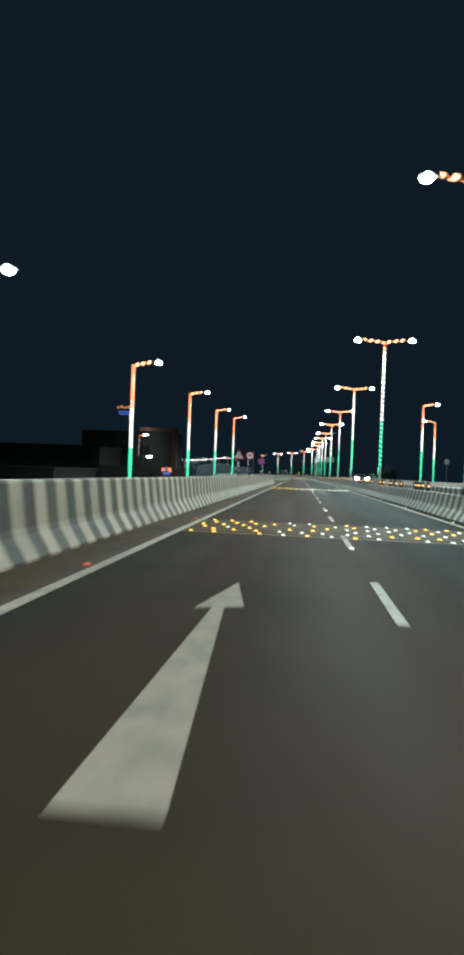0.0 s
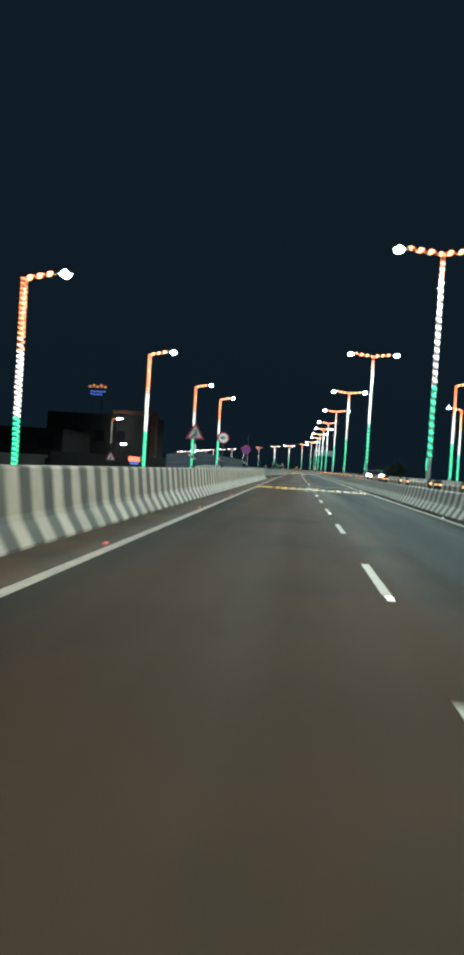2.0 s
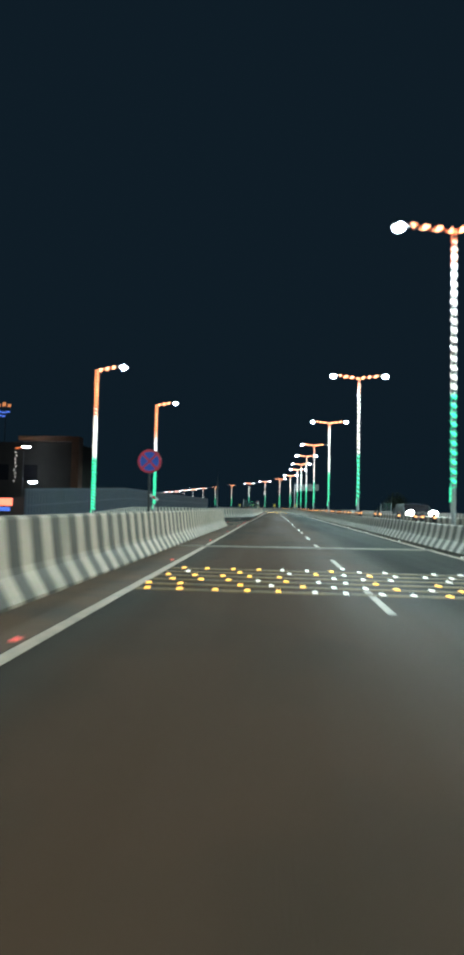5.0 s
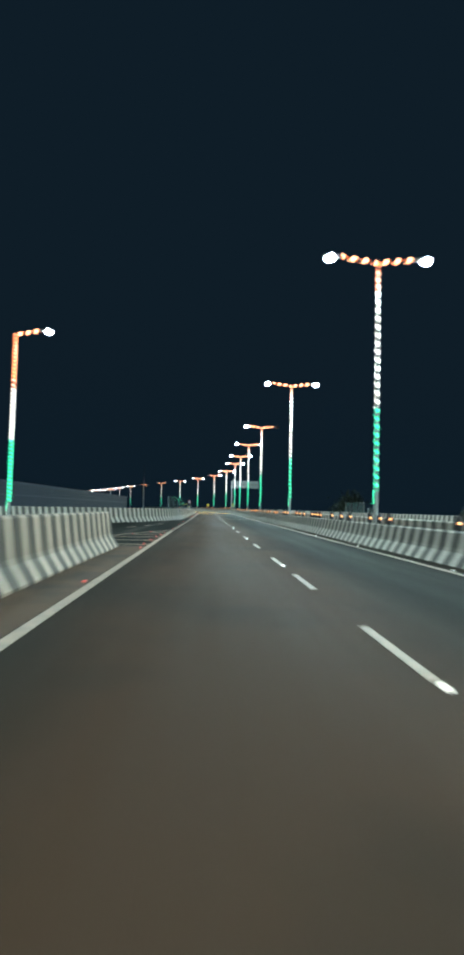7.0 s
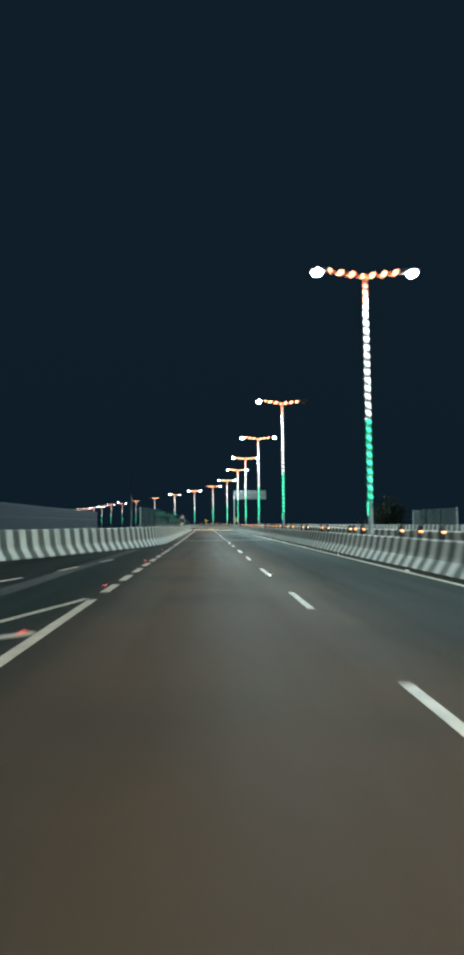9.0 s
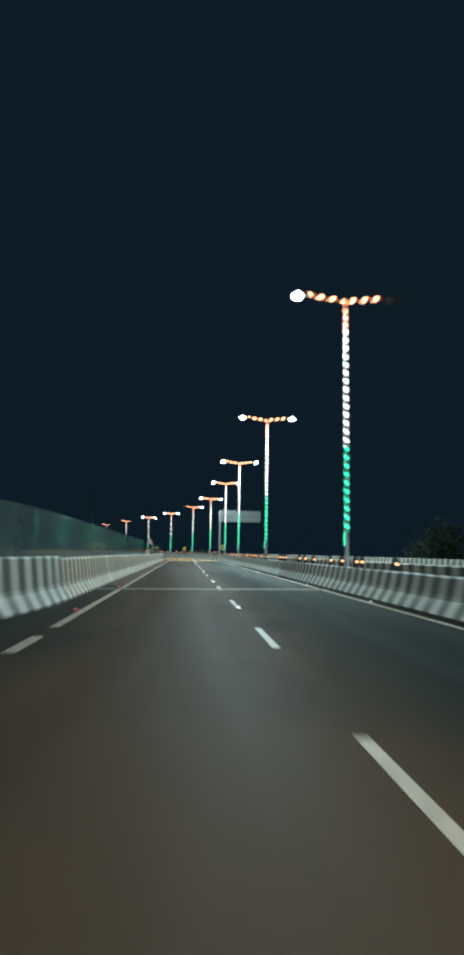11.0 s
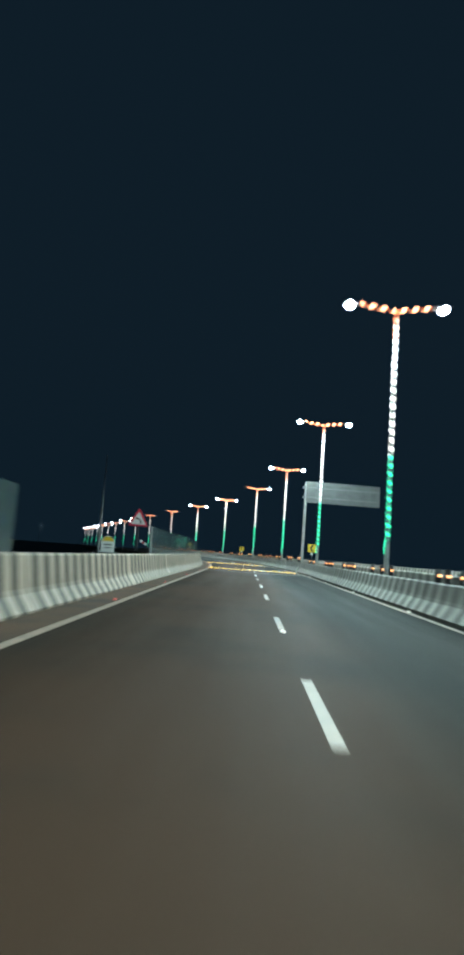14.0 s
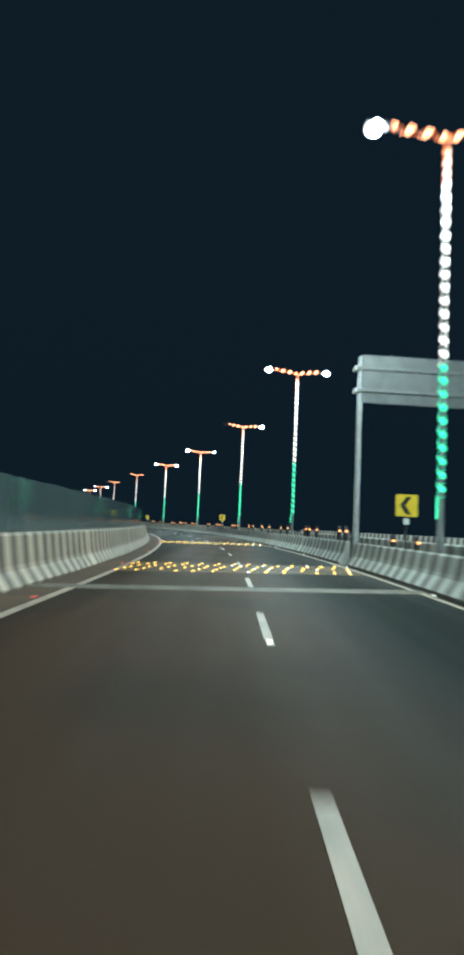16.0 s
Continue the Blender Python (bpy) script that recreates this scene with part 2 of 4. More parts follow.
# ---- building helpers ----
def mesh_of(name, verts, faces, mats, idx=None, smooth=False):
    me = bpy.data.meshes.new(name)
    me.from_pydata([tuple(v) for v in verts], [], faces)
    for m in mats if isinstance(mats, (list, tuple)) else [mats]:
        me.materials.append(m)
    if idx is not None:
        me.polygons.foreach_set("material_index", idx)
    if smooth:
        me.polygons.foreach_set("use_smooth", [True] * len(me.polygons))
    me.update()
    return me


def part(name, bm, material, parent, label=""):
    """A bmesh or a mesh as one object under its thing."""
    if isinstance(bm, bmesh.types.BMesh):
        bmesh.ops.recalc_face_normals(bm, faces=bm.faces)
        me = bpy.data.meshes.new(name)
        bm.to_mesh(me)
        bm.free()
        me.materials.append(material)
    else:
        me = bm
    ob = new(name, me)
    ob.parent = parent
    return tagged(ob, label) if label else ob


def box(bm, cx, cy, cz, sx, sy, sz, bevel=0.0, m=None):
    r = bmesh.ops.create_cube(bm, size=1, matrix=(m or Matrix()) @ Matrix.Translation((cx, cy, cz)) @ Matrix.Diagonal((sx, sy, sz, 1)))
    if bevel:
        es = list({e for v in r["verts"] for e in v.link_edges})
        bmesh.ops.bevel(bm, geom=es, offset=bevel, segments=2, affect="EDGES", profile=0.6)
    return bm


def tube(bm, p, q, r0, r1=None, seg=12):
    p, q = Vector(p), Vector(q)
    d = q - p
    m = Matrix.Translation((p + q) / 2) @ d.to_track_quat("Z", "Y").to_matrix().to_4x4()
    bmesh.ops.create_cone(bm, cap_ends=True, segments=seg, radius1=r0, radius2=r0 if r1 is None else r1, depth=d.length, matrix=m)
    return bm


def prism(bm, pts, y0, y1):
    """A flat outline in x and z, given depth from y0 to y1."""
    a = [bm.verts.new((x, y0, z)) for x, z in pts]
    b = [bm.verts.new((x, y1, z)) for x, z in pts]
    bm.faces.new(a)
    bm.faces.new(b[::-1])
    for i in range(len(pts)):
        j = (i + 1) % len(pts)
        bm.faces.new((a[j], a[i], b[i], b[j]))
    return bm


def ring(n, r, cx=0, cz=0, turn=0.0):
    return [(cx + r * math.cos(turn + 2 * math.pi * i / n), cz + r * math.sin(turn + 2 * math.pi * i / n)) for i in range(n)]


def sweep(name, prof, s_list, mats, stripe=None, zf=None, uf=None, closed=True, caps=True, hf=None):
    """A profile of (u, z) carried along the road. stripe(k, i): the material of a piece; hf: a factor on the heights."""
    vs, fs, ix = [], [], []
    n = len(prof)
    for s in s_list:
        dz = zf(s) if zf else 0.0
        du = uf(s) if uf else 0.0
        k = hf(s) if hf else 1.0
        vs += [W(s, u + du, z * k + dz) for u, z in prof]
    for k in range(len(s_list) - 1):
        for i in range(n if closed else n - 1):
            j = (i + 1) % n
            fs.append((k * n + i, k * n + j, (k + 1) * n + j, (k + 1) * n + i))
            ix.append(stripe(k, i) if stripe else 0)
    if caps and closed:
        fs += [tuple(range(n))[::-1], tuple(range((len(s_list) - 1) * n, len(s_list) * n))]
        ix += [stripe(0, 1) if stripe else 0] * 2
    me = mesh_of(name, vs, fs, mats, ix)
    bm = bmesh.new()
    bm.from_mesh(me)
    bmesh.ops.recalc_face_normals(bm, faces=bm.faces)
    bm.to_mesh(me)
    bm.free()
    return me


def steps(a, b, d):
    n = max(1, round((b - a) / d))
    return [a + (b - a) * i / n for i in range(n + 1)]


def empty(name, m, **tags):
    ob = new(name)
    ob.matrix_basis = m
    return tagged(ob, **tags)


def at(s, u, z=0.0):
    """The pose of a thing on the road that faces along it."""
    p = W(s, u, z)
    return pose(p.x, p.y, p.z, 0, 0, heading(s))

# ---- ground, deck and lanes ----
FAR = 520.0
bm = bmesh.new()
bmesh.ops.create_grid(bm, x_segments=8, y_segments=8, size=2500)
g = part("ground", bm, M_GROUND, None)
g.location.z = -7.5
tagged(g, "dark unlit earth below the elevated road", "ground", kind="structure")

LINE_S = steps(-25, S1, 12.5) + steps(S1, S2, 2.5)[1:] + steps(S2, FAR, 12.5)[1:]
tagged(new("road", sweep("road", [(-1.56, 0.0), (7.57, 0.0), (7.57, -0.9), (-1.56, -0.9)], LINE_S, M_ASPHALT)), "grey worn asphalt carriageway of an elevated road", "road", kind="structure")
tagged(new("road", sweep("road_far", [(8.02, 0.0), (17.5, 0.0), (17.5, -0.9), (8.02, -0.9)], LINE_S, M_ASPHALT)), "asphalt carriageway of the oncoming traffic", "road", kind="structure")
tagged(new("median", sweep("median", [(7.58, -0.02), (8.01, -0.02), (8.01, -0.9), (7.58, -0.9)], LINE_S, M_CONC)), "concrete strip between two barriers", "median", kind="structure")
tagged(new("pavement", sweep("dusty_verge", [(-0.97, 0.004), (-0.09, 0.004), (-0.11, 0.006), (-0.96, 0.012)], steps(-25, 88, 6) , M_SHOULDER)), "dusty brown margin beside the left barrier", "verge", kind="structure")
tagged(new("pavement", sweep("dusty_verge_far", [(-0.60, 0.004), (EDGE - 0.09, 0.004), (EDGE - 0.11, 0.006), (-0.59, 0.012)], steps(137.5, 300, 2.5), M_SHOULDER)), "dusty brown margin beside the left barrier", "verge", kind="structure")


def ramp_left(s):
    """Offset of the slip road's left edge, which closes on the main road."""
    k = min(max((s - 97.0) / 34.0, 0.0), 1.0)
    k = k * k * (3 - 2 * k)
    return -8.9 + k * 8.3


RS = steps(-25, 87, 8) + steps(87, 134, 2)[1:]
vs, fs = [], []
for s in RS:
    a, b = ramp_left(s), -1.57
    z = ramp_z(s) - (0.006 if s > 86 else 0.0)
    vs += [W(s, min(a - 0.5, b - 0.02), z), W(s, b, z), W(s, b, -7.5), W(s, min(a - 0.5, b - 0.02), -7.5)]
for k in range(len(RS) - 1):
    for i in range(4):
        j = (i + 1) % 4
        fs.append((4 * k + i, 4 * k + j, 4 * k + 4 + j, 4 * k + 4 + i))
fs += [(3, 2, 1, 0), tuple(range(4 * len(RS) - 4, 4 * len(RS)))]
tagged(new("road", mesh_of("slip_road", vs, fs, M_ASPHALT)), "asphalt slip road rising to join the main road", "road", kind="structure")


tagged(new("road", sweep("slip_road_far", [(17.51, -0.2), (25.0, -0.2), (25.0, -7.5), (17.51, -7.5)], steps(-25, 175, 10), M_ASPHALT)), "asphalt slip road beyond the oncoming carriageway", "road", kind="structure")


# the earth bank beside the slip road, and the piers that carry the decks
tagged(new("bank", sweep("bank", [(-11.0, -0.05), (-9.42, -0.05), (-9.42, -7.6), (-13.5, -7.6)], steps(-25, 160, 6), M_GROUND, zf=lambda s: max(ramp_z(s), -4.0) if s > -25 else -4.0)), "dark earth bank beside the slip road", "bank", kind="structure")
pier_thing = empty("pier", at(-10, 3.0, -7.5), label="concrete pier with a wide cap under the road", category="bridge pier", kind="structure")
bm = bmesh.new()
box(bm, 0, 0, 2.75, 1.8, 1.5, 5.5, 0.12)
part("column", bm, M_CONC, pier_thing)
bm = bmesh.new()
prism(bm, [(-4.3, 6.58), (4.3, 6.58), (4.3, 6.2), (1.2, 5.5), (-1.2, 5.5), (-4.3, 6.2)], -0.9, 0.9)
part("cap", bm, M_CONC, pier_thing)
for k in range(17):
    for u in (3.0, 12.8):
        if k or u > 5:
            copy_thing(pier_thing, at(-10 + 30 * k, u, -7.5))


# ---- crash barriers, in cast lengths, painted in stripes ----
def crash_barrier(label, side, u_foot, s0, s1, h=1.08, seg=9.0, zf=None, uf=None, hf=None, stripe_w=0.375, w=0.50, toe=0.20, kink=0.37, foot=0.05, paints=None):
    """side: +1 where the traffic passes on its right, -1 on its left. A sloping toe under a steep face, with a rounded bend between them."""
    thing = empty("crash_barrier", Matrix(), label=label, category="crash barrier", kind="structure")
    d = -side
    across = ((0, -0.02), (0, foot), (toe * 0.55, foot + (kink - foot) * 0.60), (toe * 0.84, kink - 0.03), (toe * 0.98, kink + 0.06), (toe + 0.07, h - 0.04), (toe + 0.10, h), (w - 0.03, h), (w, h - 0.03), (w, -0.25))
    prof = [(u_foot + d * u, z) for u, z in across]
    n = max(1, round((s1 - s0) / seg))
    for k in range(n):
        a, b = s0 + (s1 - s0) * k / n, s0 + (s1 - s0) * (k + 1) / n - 0.02
        sl = steps(a, b, stripe_w)
        part("barrier_length", sweep("barrier_length", prof, sl, (paints or [M_WHITE, M_BLACK]) + [M_TOE], stripe=lambda k, i: 2 if i == 0 and foot > 0.06 else k % 2, zf=zf, uf=uf, hf=hf), None, thing)
    return thing


# Paints of the left barriers, tinted as if headlights lit them.
HEADLIT_DUSTY = [M_CREAM, M_UMBER]
crash_barrier("white and black striped concrete crash barrier beside the dusty margin", 1, -0.86, -20, 87.3, h=1.06, toe=0.21, w=0.56, paints=HEADLIT_DUSTY)
crash_barrier("dusty striped concrete crash barrier, tinted warm for headlights, carrying noise panels", 1, -0.60, 131.0, 300, h=1.0, toe=0.20, w=0.60, kink=0.34, hf=settle, stripe_w=0.305, paints=HEADLIT_DUSTY)
crash_barrier("striped concrete crash barrier on the far edge of the slip road", 1, 0.0, 20, 130.98, zf=ramp_z, uf=ramp_left, stripe_w=0.36)
MEDIAN = dict(h=0.84, w=0.385, toe=0.215, kink=0.40, foot=0.085)
crash_barrier("striped concrete crash barrier along the median", -1, 7.18, -20, 148.0, **MEDIAN)
crash_barrier("dirty concrete median barrier with faded stripes", -1, 7.18, 148.02, 206.4, paints=[M_FADEW, M_FADEB], **MEDIAN)
crash_barrier("dirty concrete median barrier with faded stripes past a gap", -1, 7.18, 207.5, 330, paints=[M_FADEW, M_FADEB], **MEDIAN)
crash_barrier("striped concrete crash barrier of the oncoming carriageway", 1, 8.53, -20, 148.0, h=1.03)
crash_barrier("pale concrete barrier of the oncoming carriageway with faded stripes", 1, 8.53, 148.02, 330, h=1.03, paints=[M_FADEW, M_FADEB])
crash_barrier("striped concrete crash barrier on the outer edge of the oncoming carriageway", -1, 16.3, -20, 250)


# ---- road markings ----
def strip(name, s0, s1, u, w, material, label, z=0.004, d=4.0, parent=None, uf=None):
    ob = new(name, sweep(name, [(u - w / 2, 0.001), (u + w / 2, 0.001), (u + w / 2, z), (u - w / 2, z)], steps(s0, s1, d if s1 <= S1 else min(d, 2.0)), material, uf=uf))
    ob.parent = parent
    return tagged(ob, label, "road marking", kind="structure") if parent is None else ob


strip("edge_line", -20, 101.3, 0.0, 0.15, M_LINE, "white painted edge line, slightly worn")
strip("edge_line", -20, FAR, 7.0, 0.13, M_LINE, "white painted edge line, slightly worn")
strip("edge_line", 125.6, FAR, EDGE, 0.15, M_LINE, "white painted edge line, slightly worn")
strip("edge_line", -20, FAR, 8.95, 0.13, M_LINE, "white painted edge line of the oncoming carriageway")

lane_line = empty("lane_line", Matrix(), label="broken white lane line on the asphalt", category="road marking", kind="structure")
DASHES = [-8, -2, 4.1, 10.1, 15.7, 21.8, 26.8, 32.9, 38.5, 44.3, 50, 55.8, 61.2, 67.3, 73.2, 78.3, 82.2, 88.0, 93.6, 99.9, 105.7, 111.7, 117.6, 123.6, 129.4,
          135.6, 141.2, 147.5, 154, 160.7, 166.7, 173.5, 179.9, 186.25, 192.25] + [198.0 + 6.2 * k for k in range(46)]


def lane_u(s):
    """The lane line wanders a little along the road."""
    return 3.48 + 0.05 * math.sin((s - 22.0) / 34.0 * math.pi / 2) if 10 < s < 120 else 3.43


for s0 in DASHES:
    strip("dash", s0, s0 + 2.1, lane_u(s0), 0.105, M_LINE, "", parent=lane_line)

# a straight arrow in the lane
bm = bmesh.new()
pts = [(1.63, 6.9), (2.08, 6.9), (1.86, 10.38), (2.04, 10.44), (1.86, 11.68), (1.59, 10.28), (1.75, 10.35)]
lo = [bm.verts.new((x, y, 0.001)) for x, y in pts]
hi = [bm.verts.new((x, y, 0.005)) for x, y in pts]
bm.faces.new(hi)
for i in range(len(pts)):
    j = (i + 1) % len(pts)
    bm.faces.new((lo[i], lo[j], hi[j], hi[i]))
tagged(part("lane_arrow", bm, M_LINE, None), "worn white straight-ahead arrow painted on the lane", "road marking", kind="structure")


# road studs
def stud_mesh(name, material, w=0.10, l=0.11, h=0.022):
    bm = bmesh.new()
    r = bmesh.ops.create_cube(bm, size=1, matrix=Matrix.Translation((0, 0, h / 2)) @ Matrix.Diagonal((w, l, h, 1)))
    for v in r["verts"]:
        if v.co.z > h * 0.6:
            v.co.x *= 0.8
            v.co.y *= 0.55
    me = bpy.data.meshes.new(name)
    bm.to_mesh(me)
    bm.free()
    me.materials.append(material)
    return me


STUD_A, STUD_W, STUD_R = stud_mesh("stud_amber", M_AMBER, 0.085, 0.085), stud_mesh("stud_white", M_STUDW, 0.075, 0.08), stud_mesh("stud_red", M_STUDR, 0.075, 0.07)


def stud(me, s, u, label, parent=None, z=0.004):
    ob = new("road_stud", me)
    ob.matrix_basis = at(s, u, z)
    ob.parent = parent
    return ob if parent else tagged(ob, label, "road stud", group="road studs")


for s0 in DASHES[2::2]:
    if s0 < 290:
        stud(STUD_W, s0 - 0.16, lane_u(s0), "white reflecting road stud, given a glow, beside a lane dash")
for k in range(0, 30):
    s0 = 4.0 + 8.3 * k
    stud(STUD_R, s0, -0.17 if s0 < 126 else EDGE - 0.17, "red reflecting road stud, given a glow, beside the edge line")
    stud(STUD_W, s0 + 3, 7.17, "white reflecting road stud, given a glow, beside the edge line")


def cross_bar(name, s, u0, u1, width, z0, z1, material, skew=0.0):
    """A raised bar across the carriageway; skew: how far it runs ahead for each metre to the right."""
    vs, fs = [], []
    n = 4
    for i in range(n + 1):
        u = u0 + (u1 - u0) * i / n
        c = s + skew * u
        vs += [W(c - width / 2, u, z0), W(c - width * 0.38, u, z1), W(c + width * 0.38, u, z1), W(c + width / 2, u, z0)]
    for i in range(n):
        for k in range(4):
            m = (k + 1) % 4
            fs.append((4 * i + k, 4 * i + m, 4 * i + 4 + m, 4 * i + 4 + k))
    fs += [(3, 2, 1, 0), tuple(range(4 * n, 4 * n + 4))]
    return mesh_of(name, vs, fs, material)


def rumble_strip(s0, bars=6, pitch=0.6, seed=1, skew=0.0, missing=0.2, amber=0.3):
    rnd = random.Random(seed)
    thing = empty("rumble_strip", Matrix(), label="band of worn yellow rumble bars set with amber reflecting studs, given a glow, across both lanes", category="rumble strip", kind="structure")
    for b in range(bars):
        s = s0 + b * pitch
        part("bar", cross_bar("bar", s, 0.1, 6.9, 0.20, 0.001, 0.010, M_RUMBLE, skew), None, thing)
        phase = 0.11 * b % 0.37 if skew else (0.12, 0.0, 0.26, 0.10, 0.34, 0.20)[b % 6]
        for i in range(14):
            if rnd.random() < missing:
                continue
            u = 0.16 + 0.485 * i + phase + rnd.uniform(-0.03, 0.03)
            stud(STUD_A if rnd.random() < (0.95 if u < 2.0 else amber) else STUD_W, s + skew * u, u, "", parent=thing, z=0.010)


for i, (s, k, gone) in enumerate(((17.3, 0.0, 0.2), (57.4, 0.0, 0.1), (200.8, 0.30, 0.08), (223.0, 0.25, 0.04))):
    rumble_strip(s, seed=i + 3, skew=k, missing=gone, amber=0.85 if k else 0.3)

for s, k, left in ((67.25, 0.12, -0.84), (135.7, 0.14, -0.58), (196.7, 0.25, -0.58)):
    j = tagged(new("expansion_joint", cross_bar("expansion_joint", s, left, 7.16, 0.68, 0.001, 0.013, M_JOINT, k)), "pale mortar band of a bridge expansion joint", "expansion joint", kind="structure")
    part("seal", cross_bar("seal", s, left + 0.01, 7.15, 0.06, 0.012, 0.017, M_BLK, k), None, j)

# chevrons in the nose of the slip road
gore = empty("gore_marking", Matrix(), label="white hatched triangle painted where the slip road joins", category="road marking", kind="structure")


def slab(p, q, w, parent, name="bar"):
    p, q = Vector((*p, 0)), Vector((*q, 0))
    d = (q - p).normalized()
    nrm = Vector((-d.y, d.x, 0)) * w / 2
    c = [p + nrm, p - nrm, q - nrm, q + nrm]
    vs = [(v.x, v.y, 0.001) for v in c] + [(v.x, v.y, 0.009) for v in c]
    part(name, mesh_of(name, vs, [(4, 5, 6, 7), (0, 1, 5, 4), (1, 2, 6, 5), (2, 3, 7, 6), (3, 0, 4, 7)], M_LINE), None, parent)


GORE_TIP = 101.4


def gore_left(y):
    """The left border closes on the edge line at the triangle's tip."""
    return -0.12 - 0.285 * (GORE_TIP - y)


slab((gore_left(88.0), 88.0), (gore_left(97.2), 97.2), 0.14, gore, "border")
slab((gore_left(97.5), 97.5), (gore_left(GORE_TIP), GORE_TIP), 0.11, gore, "border")
for y in (88.7, 91.2, 93.6, 96.0, 98.2):
    slab((-0.10, y), (gore_left(y + 0.1) + 0.38, y - 0.42), 0.20, gore)
    slab((gore_left(y + 0.1) + 0.40, y - 0.42), (gore_left(y + 0.25), y + 0.25), 0.17, gore, "hook")
    stud(STUD_R, y, -0.24, "", parent=gore, z=0.009)
    stud(STUD_R, y + 0.1, gore_left(y) + 0.15, "", parent=gore, z=0.009)
for a, b in (((-3.64, 101.4), (-3.3, 102.4)), ((-2.8, 104.3), (-2.5, 105.7)), ((-2.1, 107.8), (-1.9, 109.2)), ((-1.6, 111.4), (-1.42, 112.8))):
    slab(a, b, 0.13, gore, "dash")
for k in range(10):
    slab((0.02 + 0.012 * k, 102.4 + 2.3 * k), (0.03 + 0.012 * k, 103.8 + 2.3 * k), 0.16, gore, "dash")
tagged(new("pavement", sweep("dust_drift", [(-0.24, 0.0), (0.24, 0.0), (0.1, 0.005), (-0.1, 0.005)], steps(95.5, 121.0, 3.0), M_DRIFT, uf=lambda s: -1.95 + max(0.0, s - 103.0) * 0.022)), "pale dust drifted along the seam of the slip road", "dust", kind="structure")


# ---- street lamps ----
def coil(name, p, q, r, turns, thick, material, side=8):
    """A thin cord wound round the line from p to q."""
    p, q = Vector(p), Vector(q)
    rot = (q - p).to_track_quat("Z", "Y").to_matrix()
    n = max(8, int(turns * 12))
    vs, fs = [], []
    for i in range(n + 1):
        a = 2 * math.pi * turns * i / n
        rad = rot @ Vector((math.cos(a), math.sin(a), 0))
        c = p.lerp(q, i / n) + rad * r
        ax = rot @ Vector((0, 0, 1))
        vs += [c + rad * thick, c + ax * thick, c - rad * thick, c - ax * thick]
    for i in range(n):
        for j in range(4):
            m = (j + 1) % 4
            fs.append((4 * i + j, 4 * i + m, 4 * i + 4 + m, 4 * i + 4 + j))
    return mesh_of(name, vs, fs, material)


def bead_string(name, p, q, r, turns, high, material, both=True, spread=0.8):
    """One string of lights wound round the line from p to q, swelling into an oval bead on the front and on the back of each turn."""
    p, q = Vector(p), Vector(q)
    rot = (q - p).to_track_quat("Z", "Y").to_matrix()
    ax = rot @ Vector((0, 0, 1))
    n, m = int(turns * 28), 6
    vs, fs = [], []
    pitch = (q - p).length / turns
    slope = pitch / (2 * math.pi * r)
    for i in range(n + 1):
        a = 2 * math.pi * turns * i / n
        rad = rot @ Vector((math.cos(a), -math.sin(a), 0))
        tan = (rot @ Vector((-math.sin(a), -math.cos(a), 0)) + ax * slope).normalized()
        up = tan.cross(rad)
        off = math.acos(min(1.0, max(-1.0, abs(rad.y) if both else -rad.y))) / spread
        k = 0.13 + 0.88 * (math.sqrt(1 - off * off) if abs(off) < 1 else 0.0)
        c = p.lerp(q, i / n) + rad * (r + 0.008)
        for j in range(m):
            b = 2 * math.pi * j / m
            vs.append(c + rad * (0.032 * k * math.cos(b)) + up * (high / 2 * k * math.sin(b)))
    for i in range(n):
        for j in range(m):
            o = (j + 1) % m
            fs.append((m * i + j, m * i + o, m * i + m + o, m * i + m + j))
    return mesh_of(name, vs, fs, material, smooth=True)


def luminaire(parent, x, z, d):
    """A flat LED head on the end of an arm; d: which way it points along x."""
    bm = bmesh.new()
    box(bm, x + d * 0.26, 0, z + 0.03, 0.62, 0.27, 0.09, 0.03)
    box(bm, x - d * 0.10, 0, z + 0.03, 0.16, 0.12, 0.08, 0.02)
    head = part("luminaire", bm, M_GALV, parent, "grey LED street-light head")
    # Lens swollen into a ball, so its shape carries the lamp's glare.
    bm = bmesh.new()
    bmesh.ops.create_uvsphere(bm, u_segments=20, v_segments=10, radius=1, matrix=pose(x + d * 0.30, 0, z - 0.03) @ Matrix.Diagonal((0.215, 0.165, 0.15, 1)))
    part("lens", bm, M_LAMP, head, "glowing white lens")


